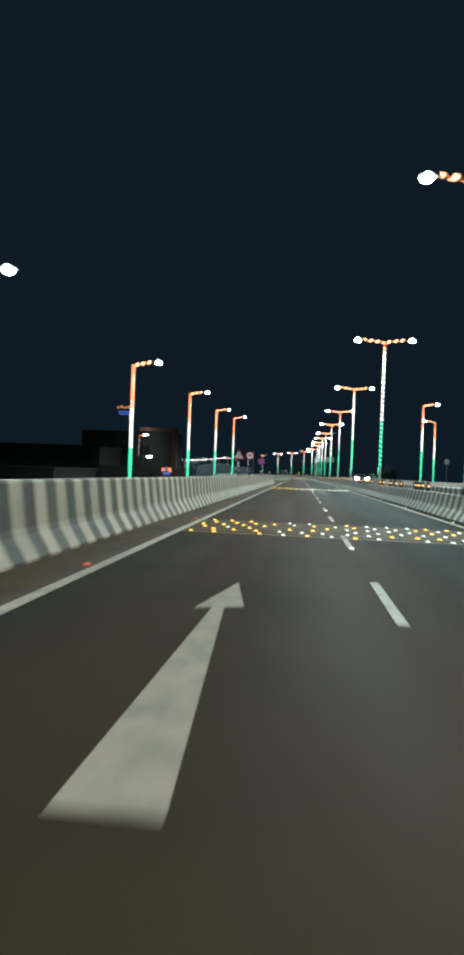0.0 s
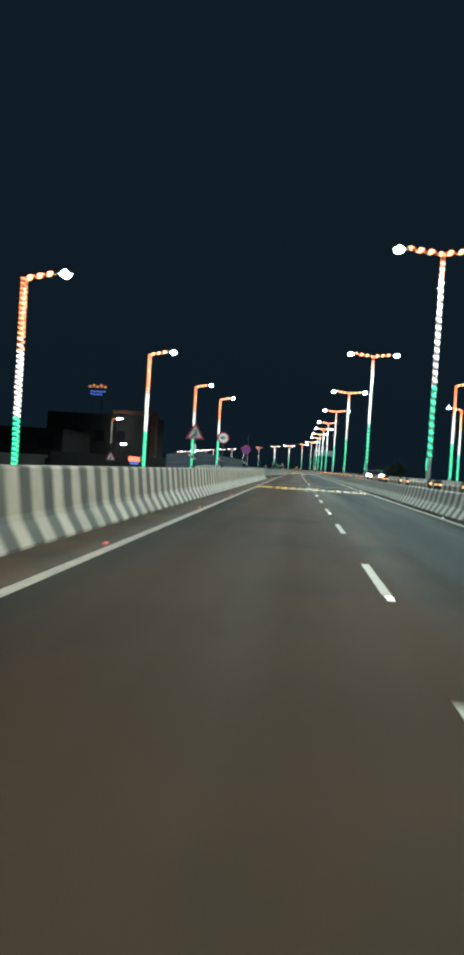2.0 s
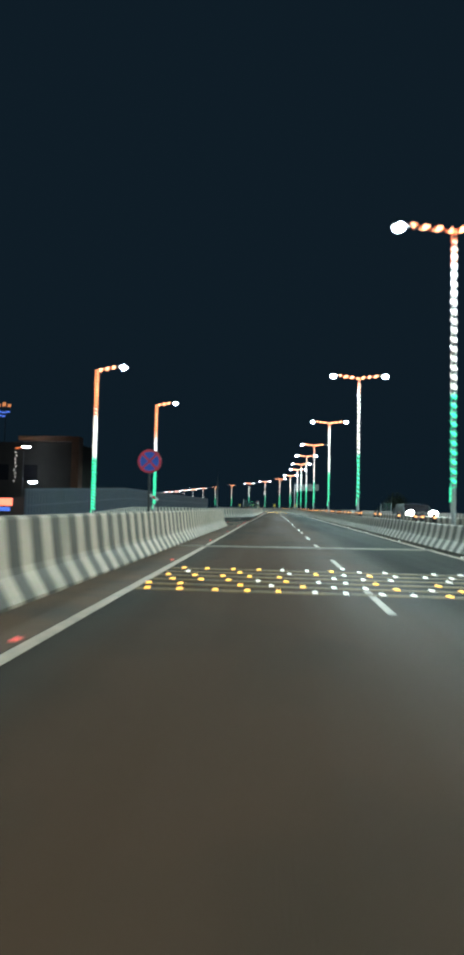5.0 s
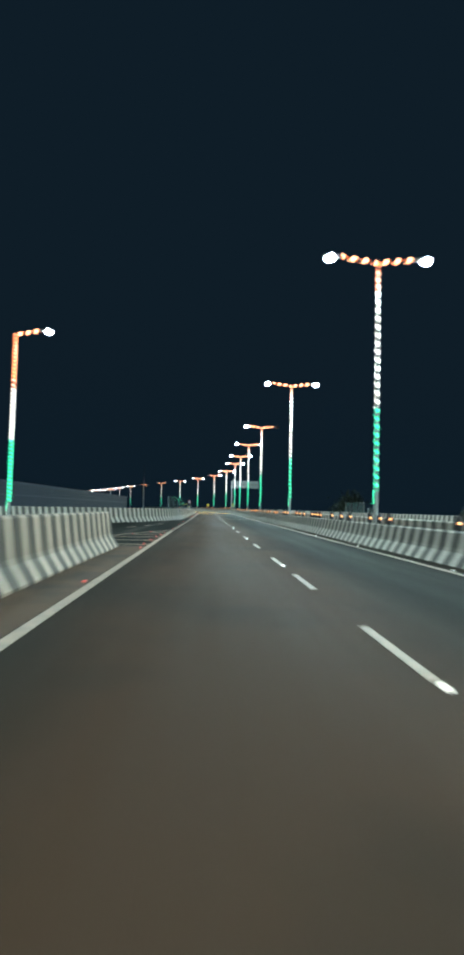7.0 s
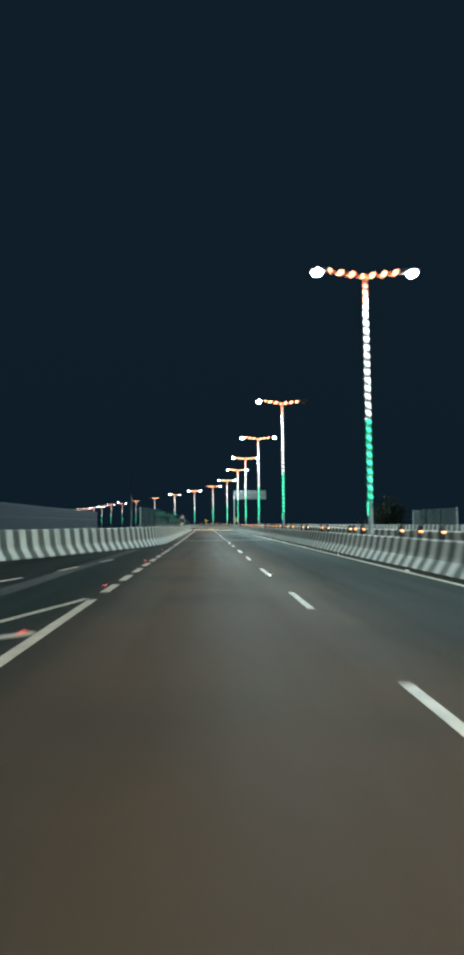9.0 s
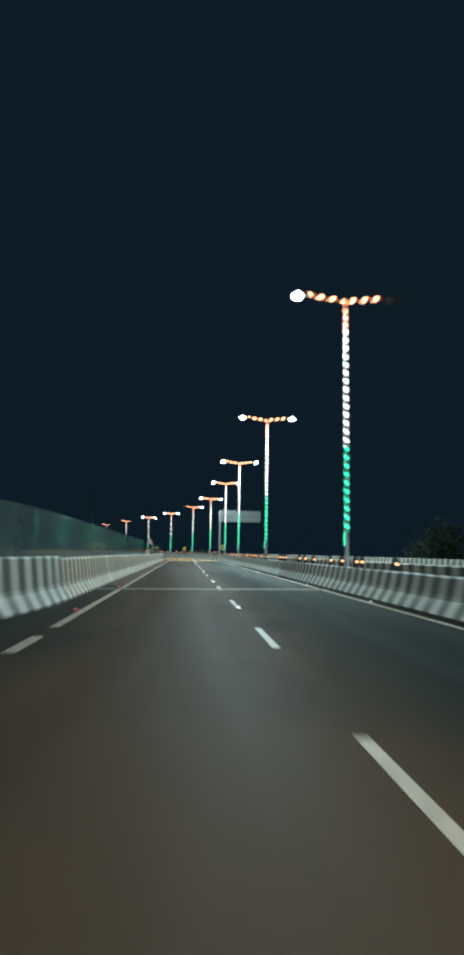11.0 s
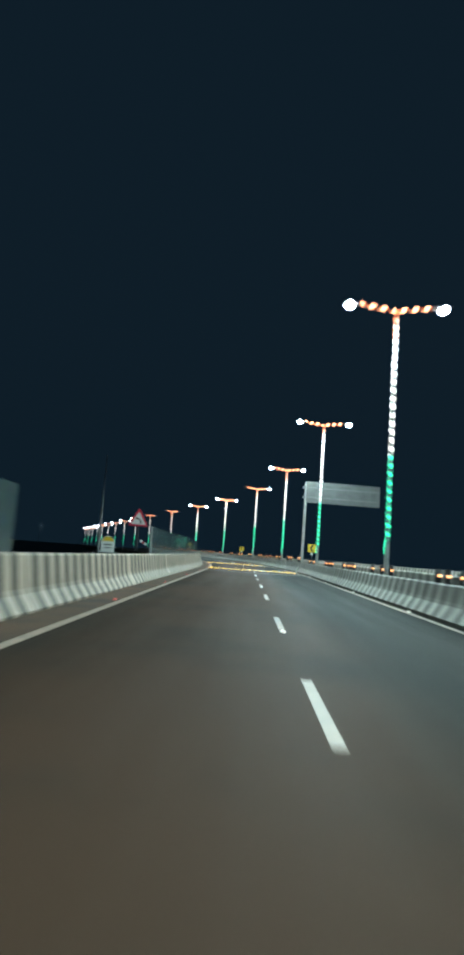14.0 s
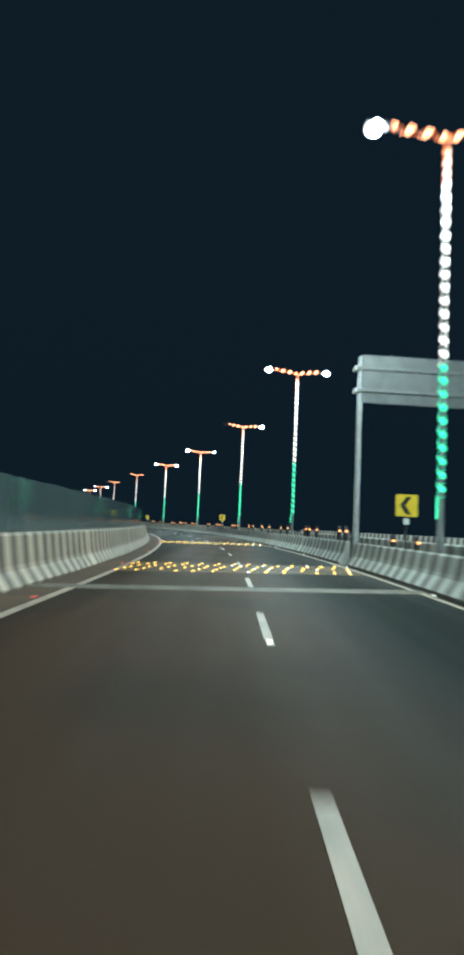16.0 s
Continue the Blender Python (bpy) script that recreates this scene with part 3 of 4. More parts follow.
def lamp_post(arms, z_top, arm_len, rise, bands, label, pitch=0.29, tall=0.115, wide=0.080):
    """arms: the ways in which arms reach out along x; bands: (from, to, material) of the light rope."""
    thing = empty("street_lamp", Matrix(), label=label, category="street lamp", group="street lamps")
    bm = bmesh.new()
    tube(bm, (0, 0, 0), (0, 0, z_top), 0.080, 0.066, 14)
    part("pole", bm, M_GALV, thing, "galvanised steel pole")
    bm = bmesh.new()
    box(bm, 0, 0, 0.02, 0.26, 0.36, 0.04, 0.008)
    for x in (-0.10, 0.10):
        for y in (-0.13, 0.13):
            tube(bm, (x, y, 0.03), (x, y, 0.09), 0.018, seg=6)
    part("base_plate", bm, M_GALV, thing)
    for d in arms:
        bm = bmesh.new()
        tube(bm, (0, 0, z_top - 0.04), (d * arm_len, 0, z_top + rise), 0.040, 0.032, 10)
        part("arm", bm, M_GALV, thing)
        rope = part("arm_rope_light", bead_string("arm_rope_light", (d * 0.05, 0, z_top - 0.02), (d * (arm_len - 0.12), 0, z_top + rise), 0.064, 3, 0.20, M_ARM, both=False, spread=1.45), None, thing, "orange rope light")
        # Emitting cord added to imitate the beads' orange spill along the arm.
        part("cord", coil("cord", (d * 0.05, 0, z_top - 0.03), (d * (arm_len - 0.1), 0, z_top + rise), 0.052, 5, 0.013, M_CORD_O), None, rope, "thin orange cord added for the beads' glow")
        luminaire(thing, d * arm_len, z_top + rise, d)
    for a, b, m, c in bands:
        rope = part("rope_light", bead_string("rope_light", (0, 0, a), (0, 0, b), wide, round((b - a) / pitch), tall, m, spread=0.95), None, thing, m.name.replace("_", " "))
        # Dim emitting cord stands in for bead light spilling over the pole.
        part("cord", coil("cord", (0, 0, a), (0, 0, b), wide + 0.004, (b - a) / pitch * (2 if pitch > 0.2 else 1), 0.012 if pitch > 0.2 else 0.02, c), None, rope, c.name.replace("_", " "))
    bm = bmesh.new()
    tube(bm, (-0.105, -0.05, bands[0][0] - 0.42), (-0.10, -0.05, bands[0][0] + 0.02), 0.016, 0.02, 8)
    part("cord_end", bm, M_GREEN, thing, "loose green end of the rope light")
    if len(arms) == 1:
        for k in range(4):
            bm = bmesh.new()
            bmesh.ops.create_uvsphere(bm, u_segments=8, v_segments=6, radius=0.022, matrix=pose(-0.04, -0.1, bands[0][0] - 0.12 - 0.17 * k))
            part("bulb", bm, M_STUDW, thing, "small white bulb of a hanging cord")
    return thing


T_BANDS = [(1.92, 4.85, M_GREEN, M_CORD_G), (4.85, 9.0, M_ROPEW, M_CORD_W), (9.0, 9.75, M_SALMON, M_CORD_O), (9.75, 10.1, M_ORANGE, M_CORD_O)]
proto = lamp_post((-1, 1), 10.1, 1.45, 0.14, T_BANDS, "double-arm street lamp wound with green, white and orange rope lights")
ONE_BANDS = [(1.3, 4.4, M_GREEN, M_CORD_G), (4.4, 7.0, M_ROPEW, M_CORD_W), (7.0, 7.5, M_SALMON, M_CORD_O), (7.5, 9.8, M_ORANGE, M_CORD_O)]
proto1 = lamp_post((1,), 9.8, 1.35, 0.22, ONE_BANDS, "single-arm street lamp wound with green, white and orange rope lights", 0.20, 0.095, 0.112)


def street_light(p, w=LAMP_W):
    ld = bpy.data.lights.new("street_light", "SPOT")
    ld.energy, ld.color, ld.spot_size, ld.spot_blend, ld.shadow_soft_size = w, LAMP_COL, radians(174), 0.25, 0.3
    ob = new("street_light", ld)
    ob.matrix_basis = pose(*p)
    ob.parent = None
    return ob


POLES = [1.7, 23.75, 45.6, 68.0, 89.85, 112.1, 136.0, 156.9, 178.35, 199.25, 220.95, 241.2, 263.4, 284.8, 310.0, 339.4] + [366.0 + 26 * k for k in range(9)]
TALL = {2: 1.015, 3: 1.02, 4: 1.01, 5: 1.013, 6: 1.022, 7: 1.043, 8: 1.05, 9: 1.066, 10: 1.033}
ALL_POLES = []
OUT = {(6, 1), (11, -1), (14, -1), (14, 1), (15, -1), (15, 1)}
first = True
for k, s in enumerate(POLES):
    m = at(s, U0) @ Matrix.Diagonal((1, 1, TALL.get(k, 1.025), 1))
    if first:
        proto.matrix_basis = m
        first = False
        ALL_POLES.append(proto)
    else:
        c = copy_thing(proto, at(s, U0))
        c.scale = (1, 1, TALL.get(k, 1.025))
        ALL_POLES.append(c)
    if s < 345:
        for d in (-1, 1):
            if (k, d) in OUT:
                continue
            street_light(W(s, U0 + d * 1.78, 9.72 * TALL.get(k, 1.025)), LAMP_W * (1.25 if k > 4 else 1.0))

SIDE = [(22.9, -8.5), (42.95, -8.45), (61.8, -8.2), (84.3, -8.8), (99.4, -8.1)]
proto1.matrix_basis = at(SIDE[0][0], SIDE[0][1], ramp_z(SIDE[0][0]) - 0.1)
for s, u in SIDE[1:]:
    copy_thing(proto1, at(s, u, ramp_z(s)))
for s, u in SIDE:
    street_light(W(s, u + 1.75, ramp_z(s) + 9.5), LAMP_W * 0.5)
for s, u, turn in ((41.0, 17.1, 0), (61.0, 17.25, 0), (81.0, 17.2, 0), (100.3, 22.8, 180)):
    c = copy_thing(proto1, at(s, u, 0.0 if u < 17.4 else -0.2) @ pose(0, 0, 0, 0, 0, turn))
    c.scale = (1, 1, 1.05)
    street_light(W(s, u + (1.75 if not turn else -1.75), 9.4))


def unlit(thing, sides):
    """Heads whose lamp is out."""
    heads = [o for o in thing.children if o.name.startswith("luminaire")]
    for h, d in zip(heads, (-1, 1)):
        if d in sides:
            for o in h.children:
                o.material_slots[0].link = "OBJECT"
                o.material_slots[0].material = M_LAMP_OFF


unlit(ALL_POLES[6], (1,))
unlit(ALL_POLES[11], (-1,))
for k in (14, 15):
    unlit(ALL_POLES[k], (-1, 1))

# ---- signs ----
def sign_post(parent, z1, r=0.032, z0=0.0):
    bm = bmesh.new()
    tube(bm, (0, 0.05, z0), (0, 0.05, z1), r, seg=10)
    part("post", bm, M_STEEL_DARK, parent, "grey steel post")


def rounded(pts, r, n=5):
    """An outline with its corners rounded."""
    out = []
    k = len(pts)
    for i in range(k):
        p, a, b = Vector(pts[i]), Vector(pts[i - 1]), Vector(pts[(i + 1) % k])
        da, db = (a - p).normalized(), (b - p).normalized()
        s, e = p + da * r, p + db * r
        for j in range(n + 1):
            t = j / n
            q = s.lerp(p, t).lerp(p.lerp(e, t), t)
            out.append((q.x, q.y))
    return out


def tri_sign(m, size, zc, glyph, label):
    thing = empty("warning_sign", m, label=label, category="traffic sign", group="road signs")
    sign_post(thing, zc + 0.1, z0=1.0)
    h = size * math.sqrt(3) / 2
    pts = [(-size / 2, zc - h / 3), (size / 2, zc - h / 3), (0, zc + 2 * h / 3)]
    part("plate", prism(bmesh.new(), rounded(pts, 0.06), 0.0, 0.012), M_RED, thing, "red triangular border")
    ins = [(x * 0.72, zc + (z - zc) * 0.72) for x, z in pts]
    part("face", prism(bmesh.new(), rounded(ins, 0.03), -0.004, 0.0), M_SIGNW, thing, "white face")
    bm = bmesh.new()
    for q in glyph:
        prism(bm, [(x * size, zc + z * size) for x, z in q], -0.008, -0.004)
    part("symbol", bm, M_BLK, thing, "black symbol")
    return thing


def text_mesh(body, size, material):
    cu = bpy.data.curves.new("lettering", "FONT")
    cu.body, cu.size, cu.align_x, cu.align_y, cu.extrude = body, size, "CENTER", "CENTER", 0.002
    cu.offset = 0.006
    cu.materials.append(material)
    return cu


def round_sign(m, r, zc, label, kind):
    thing = empty("road_sign", m, label=label, category="traffic sign", group="road signs")
    sign_post(thing, zc + 0.1, z0=1.0)
    part("plate", prism(bmesh.new(), ring(40, r, 0, zc), 0.0, 0.012), M_RED, thing, "red rim")
    if kind == "limit":
        part("face", prism(bmesh.new(), ring(40, r * 0.76, 0, zc), -0.004, 0.0), M_SIGNW, thing, "white face")
        t = new("lettering", text_mesh("40", r * 0.95, M_BLK))
        t.matrix_basis = pose(0, -0.007, zc, 90, 0, 0)
        t.parent = thing
    else:
        part("face", prism(bmesh.new(), ring(40, r * 0.80, 0, zc), -0.004, 0.0), M_BLUE, thing, "blue face")
        for a in (45, -45):
            bm = bmesh.new()
            box(bm, 0, -0.007, 0, r * 1.62, 0.006, r * 0.17, 0, pose(0, 0, zc, 0, a, 0))
            part("cross_bar", bm, M_RED, thing, "red diagonal bar")
    return thing


GLYPH_MERGE = [[(0.00, -0.16), (0.05, -0.16), (0.05, 0.10), (0.00, 0.10)], [(0.09, -0.16), (0.13, -0.16), (0.13, 0.04), (0.09, 0.04)], [(-0.04, 0.09), (0.09, 0.09), (0.025, 0.22)], [(-0.20, -0.18), (-0.15, -0.19), (0.0, -0.05), (0.0, 0.01)], [(-0.06, -0.16), (-0.03, -0.16), (-0.03, -0.02), (-0.06, -0.04)]]
GLYPH_BEND = [[(0.10, -0.16), (0.15, -0.15), (0.12, 0.02), (0.06, 0.00)], [(0.12, 0.02), (0.02, 0.08), (-0.02, 0.04), (0.06, 0.00)], [(0.02, 0.09), (-0.10, 0.10), (-0.10, 0.06), (-0.02, 0.03)], [(-0.09, 0.13), (-0.09, 0.03), (-0.17, 0.09)]]
tri_a = tri_sign(at(42.65, -1.36), 0.72, 2.33, GLYPH_MERGE, "red-edged white triangular warning sign on a post behind the barrier")
bm = bmesh.new()
box(bm, 0, -0.006, 1.76, 0.105, 0.012, 0.34, 0.004)
part("plate_below", bm, M_SIGNW, tri_a, "small white plate")
round_sign(at(51.0, -1.36), 0.29, 2.60, "round white speed limit sign with a red rim", "limit")
round_sign(at(65.0, -1.36), 0.33, 2.45, "round blue and red no-stopping sign", "nostop")
tri_sign(at(180.0, -1.48), 0.80, 2.20, GLYPH_BEND, "red-edged white triangular left-bend warning sign")
# rounded white object marker with a yellow head
thing = empty("object_marker", at(174.6, -1.36, -0.02), label="round-topped white and yellow marker board behind the barrier", category="traffic sign", group="road signs")
arch = [(-0.2, 0.97), (0.2, 0.97), (0.2, 1.25)] + [(0.2 * math.cos(a), 1.25 + 0.2 * math.sin(a)) for a in [math.pi * i / 12 for i in range(1, 12)]] + [(-0.2, 1.25)]
part("board", prism(bmesh.new(), arch, 0, 0.03), M_SIGNW, thing)
cap = [(0.18, 1.30)] + [(0.18 * math.cos(a), 1.27 + 0.165 * math.sin(a)) for a in [math.pi * i / 12 for i in range(1, 12)]] + [(-0.18, 1.30)]
part("head_band", prism(bmesh.new(), cap, -0.004, 0), M_YEL, thing, "yellow band")
bm = bmesh.new()
box(bm, 0, -0.004, 1.20, 0.24, 0.006, 0.035)
box(bm, 0, -0.004, 1.11, 0.20, 0.006, 0.03)
part("lettering_bar", bm, M_BOARD, thing, "grey bars of unreadable writing")


def chevron(m, zc, size, label):
    thing = empty("chevron_sign", m, label=label, category="traffic sign", group="chevron signs")
    sign_post(thing, zc, z0=0.0)
    h = size / 2
    part("plate", prism(bmesh.new(), rounded([(-h, zc - h), (h, zc - h), (h, zc + h), (-h, zc + h)], 0.04), 0, 0.012), M_YEL, thing, "yellow plate")
    g = size
    pts = [(0.22, 0.40), (-0.02, 0.40), (-0.30, 0.0), (-0.02, -0.40), (0.22, -0.40), (-0.06, 0.0)]
    part("arrow", prism(bmesh.new(), [(x * g, zc + z * g) for x, z in pts], -0.004, 0), M_BLK, thing, "black chevron")
    bm = bmesh.new()
    box(bm, 0, 0.006, zc - size / 2 - 0.13, 0.16, 0.012, 0.16, 0.004)
    part("plate_below", bm, M_SIGNW, thing, "small white plate")
    return thing


for s in (201.4, 249.0, 297.0):
    chevron(at(s, 7.62), 1.97, 0.58, "square yellow chevron sign above the median barrier")

thing = empty("road_sign", at(73.0, 18.4, -0.2), label="grey back of a round traffic sign on a slip-road post", category="traffic sign", group="road signs")
sign_post(thing, 3.9)
part("plate", prism(bmesh.new(), ring(32, 0.32, 0, 3.5), 0.0, 0.012), M_BOARD, thing, "grey aluminium back")
for z in (3.38, 3.62):
    bm = bmesh.new()
    box(bm, 0, -0.012, z, 0.46, 0.02, 0.04, 0.004)
    part("bracket", bm, M_GALV, thing)


def arm_marker(m):
    """A short stem on the barrier with a slanting banded bar."""
    thing = empty("hazard_marker", m, label="short stem with a slanting red and white bar on the barrier", category="marker post", group="hazard markers")
    bm = bmesh.new()
    tube(bm, (0, 0, 0), (0, 0, 0.34), 0.014, seg=8)
    part("stem", bm, M_STEEL_DARK, thing)
    for i in range(3):
        bm = bmesh.new()
        box(bm, -0.25 + 0.1 * i, -0.02, 0, 0.098, 0.02, 0.075, 0.006, pose(0, 0, 0.34, 0, 31, 0))
        part("band", bm, M_SIGNW if i % 2 == 0 else M_RED, thing, "white band" if i % 2 == 0 else "red band")


for s, u, z in ((42.7, -1.30, 1.05), (51.2, -1.33, 1.05), (66.2, -1.32, 1.05), (181.2, -1.30, 0.94)):
    arm_marker(at(s, u, z))

# big sign board seen from behind, on one post
thing = empty("sign_gantry", at(206.9, 7.60, 0.02) @ pose(0, 0, 0, 0, 0, 2), label="back of a large grey sign board on a tall post", category="road sign")
bm = bmesh.new()
tube(bm, (0, 0, -0.04), (0, 0, 7.5), 0.115, 0.10, 14)
part("post", bm, M_GALV, thing, "galvanised post")
bm = bmesh.new()
box(bm, 3.12, -0.10, 6.68, 6.2, 0.05, 1.75, 0.01)
part("board", bm, M_BOARD, thing, "plain back of the sign board")
for z in (7.05, 6.24):
    bm = bmesh.new()
    box(bm, 3.05, -0.17, z, 6.4, 0.08, 0.10, 0.01)
    part("rail", bm, M_RAILS, thing, "horizontal mounting rail")
for z in (7.05, 6.24):
    bm = bmesh.new()
    box(bm, -0.07, 0, z, 0.34, 0.3, 0.16, 0.02)
    part("clamp", bm, M_GALV, thing)

# ---- delineator posts in the median ----
deli = empty("delineator", Matrix(), label="stout dark marker post with an amber reflector, made to glow, between the median barriers", category="marker post", group="delineators")
bm = bmesh.new()
for z0, z1, r0, r1 in ((0, 0.05, 0.13, 0.12), (0.05, 0.90, 0.088, 0.085), (0.90, 1.10, 0.085, 0.088), (1.10, 1.20, 0.088, 0.06)):
    tube(bm, (0, 0, z0), (0, 0, z1), r0, r1, 12)
part("body", bm, M_STEEL_DARK, deli)
bm = bmesh.new()
box(bm, 0, -0.088, 1.03, 0.092, 0.03, 0.05, 0.008)
part("post_reflector", bm, M_REFLECT, deli, "amber reflector made to glow")
bm = bmesh.new()
tube(bm, (0, 0, 0.70), (0, 0, 0.76), 0.086, 0.086, 14)
part("band", bm, M_BOARD, deli, "pale band")
rnd = random.Random(5)
# groups of posts: first one, how many, how far apart
GROUPS = [(3.2, 2, 1.4), (9.0, 4, 0.95), (16.2, 3, 1.6), (23.0, 2, 1.6), (30.2, 4, 0.9), (37.1, 3, 1.45), (43.3, 3, 0.85), (50.0, 2, 2.0), (56.6, 4, 0.95), (63.5, 3, 1.6),
          (70.1, 3, 1.7), (76.3, 1, 1.0), (81.2, 2, 1.7), (88.2, 3, 1.2), (93.7, 3, 1.65), (100.4, 4, 0.87), (105.7, 3, 1.6), (112.4, 4, 0.9), (119.3, 2, 1.6), (125.4, 2, 1.4),
          (131.0, 1, 1.0), (134.2, 2, 0.75), (136.9, 2, 1.4), (141.6, 3, 1.55), (148.5, 4, 0.83), (155.8, 3, 1.8), (162.7, 3, 1.55), (169.7, 4, 0.97), (177.4, 3, 1.65),
          (184.4, 4, 0.96), (191.6, 4, 1.0), (199.5, 2, 1.3), (202.8, 1, 1.0), (207.5, 3, 1.3), (214.8, 3, 1.2), (222.0, 2, 2.1), (228.6, 2, 2.1)]
GROUPS += [(235.0 + 7.1 * k, 2 + k % 3, 1.25) for k in range(9)]
spots = [s + i * d for s, n, d in GROUPS for i in range(n)]
spots = [s for s in spots if min(abs(s - p) for p in POLES) > 0.4 and abs(s - 206.9) > 0.5 and abs(s - 201.4) > 0.3]
deli.matrix_basis = at(spots[0], 7.70, -0.02)
for s in spots[1:]:
    c = copy_thing(deli, at(s, 7.72 + rnd.uniform(-0.03, 0.05), -0.02) @ pose(0, 0, 0, rnd.uniform(-2, 2), rnd.uniform(-3, 3), rnd.uniform(-12, 12)))
    if s > 206:
        c.scale = (1.1, 1.1, 1.19)

# ---- noise panels on the left barrier ----
def screen_u(s):
    """The screen stands at the back of the barrier, which swings in from the slip road."""
    return -1.24 if s > 131 else ramp_left(s) - 0.64


def screen_top(s):
    return 2.2 - 0.2 * min(max((s - 138.0) / 60.0, 0.0), 1.0)


def noise_screen(s0, s1, label, uf=screen_u, zf=screen_top, z0=0.86):
    thing = empty("noise_screen", Matrix(), label=label, category="noise barrier", kind="structure")
    n = round((s1 - s0) / 2.4)
    for k in range(n):
        a, b = s0 + (s1 - s0) * k / n, s0 + (s1 - s0) * (k + 1) / n
        sl = steps(a + 0.008, b - 0.008, 0.3)
        vs, fs = [], []
        for s in sl:
            u, z = uf(s), zf(s)
            vs += [W(s, u, z0), W(s, u, z), W(s, u - 0.03, z), W(s, u - 0.03, z0)]
        for i in range(len(sl) - 1):
            for j in range(4):
                q = (j + 1) % 4
                fs.append((4 * i + j, 4 * i + q, 4 * i + 4 + q, 4 * i + 4 + j))
        fs += [(3, 2, 1, 0), tuple(range(4 * len(sl) - 4, 4 * len(sl)))]
        part("panel", mesh_of("panel", vs, fs, M_PANEL), None, thing)
        for at_s in (a, b) if k == n - 1 else (a,):
            p = W(at_s, uf(at_s) - 0.05)
            bm = bmesh.new()
            box(bm, p.x - 0.02, p.y, (z0 + zf(at_s)) / 2, 0.06, 0.06, zf(at_s) - z0 + 0.02, 0.008)
            part("post", bm, M_GALV if at_s in (s0, s1) else M_STEEL_DARK, thing)


noise_screen(125.8, 166.9, "grey-green sheet noise screen standing on the barrier")
noise_screen(182.4, 262.5, "grey-green sheet noise screen standing on the barrier")
noise_screen(126.5, 134.2, "pale sheet screen on the outer barrier of the oncoming carriageway", lambda s: 17.0, lambda s: 2.12, 0.9)
noise_screen(122.0, 125.0, "short low sheet screen on the outer barrier", lambda s: 17.0, lambda s: 1.52, 0.9)

# ---- blue sheet fence beyond the slip road ----
thing = empty("sheet_fence", Matrix(), label="blue corrugated sheet fence beyond the slip road", category="fence", kind="structure")
for k in range(30):
    a = 77 + 2.7 * k
    sl = steps(a, a + 2.66, 0.19)
    vs, fs = [], []
    for i, s in enumerate(sl):
        u = -9.95 + (0.025 if i % 2 else 0)
        z = ramp_z(s)
        vs += [W(s, u, z - 0.2), W(s, u, z + 2.6), W(s, u - 0.02, z + 2.6), W(s, u - 0.02, z - 0.2)]
    for i in range(len(sl) - 1):
        for j in range(4):
            q = (j + 1) % 4
            fs.append((4 * i + j, 4 * i + q, 4 * i + 4 + q, 4 * i + 4 + j))
    part("sheet", mesh_of("sheet", vs, fs, M_FENCE), None, thing)
# Bars added to draw the light streaks that run along the sheets.
for z in (0.9, 1.75, 2.52):
    part("rail", sweep("rail", [(-9.90, z - 0.03), (-9.87, z - 0.03), (-9.87, z + 0.03), (-9.90, z + 0.03)], steps(77, 158, 2.7), M_RAIL, zf=ramp_z), None, thing, "pale blue horizontal bar added for a light streak")

# ---- far things on the left: a building with a lit portal, signs ----
def building(name, cx, cy, z0, sx, sy, h, label, rows=3, cols=4):
    thing = empty(name, pose(cx, cy, z0), label=label, category="building")
    bm = bmesh.new()
    box(bm, 0, 0, h / 2, sx, sy, h)
    part("wall", bm, M_WALL, thing)
    bm = bmesh.new()
    box(bm, 0, 0, h + 0.15, sx + 0.5, sy + 0.5, 0.3, 0.03)
    part("roof", bm, M_WALL, thing)
    for r in range(rows):
        for c in range(cols):
            bm = bmesh.new()
            box(bm, (c + 0.5) / cols * sx - sx / 2, -sy / 2 - 0.02, (r + 0.55) / rows * h, sx / cols * 0.5, 0.08, h / rows * 0.45, 0.01)
            part("window", bm, M_GLASS, thing, "dark window")
    return thing


building("building", -42, 112, -7.5, 20, 12, 12.2, "dim low building beyond the slip road")
building("building", -31, 77, -7.5, 12, 14, 8.3, "dim flat-roofed building beside the elevated road", 2, 3)
thing = empty("building", pose(-24.4, 119.5, -7.5), label="dark flat-roofed building edged with brown cladding", category="building")
bm = bmesh.new()
box(bm, -7.0, 5.2, 8.05, 18.4, 9.0, 16.1)
part("wall", bm, M_WALL, thing)
bm = bmesh.new()
box(bm, 2.65, 0.3, 8.35, 0.9, 1.6, 16.8, 0.05)
part("corner_cladding", bm, M_BROWN, thing, "brown lit corner column")
bm = bmesh.new()
box(bm, -1.1, 0.3, 16.5, 6.58, 1.58, 0.6, 0.05)
part("fascia", bm, M_BROWN, thing, "brown roof edge")
for c in range(4):
    for r in range(3):
        bm = bmesh.new()
        box(bm, -14.0 + 3.6 * c, 0.68, 4.0 + 4.2 * r, 1.7, 0.08, 1.9, 0.01)
        part("window", bm, M_GLASS, thing, "dark window")

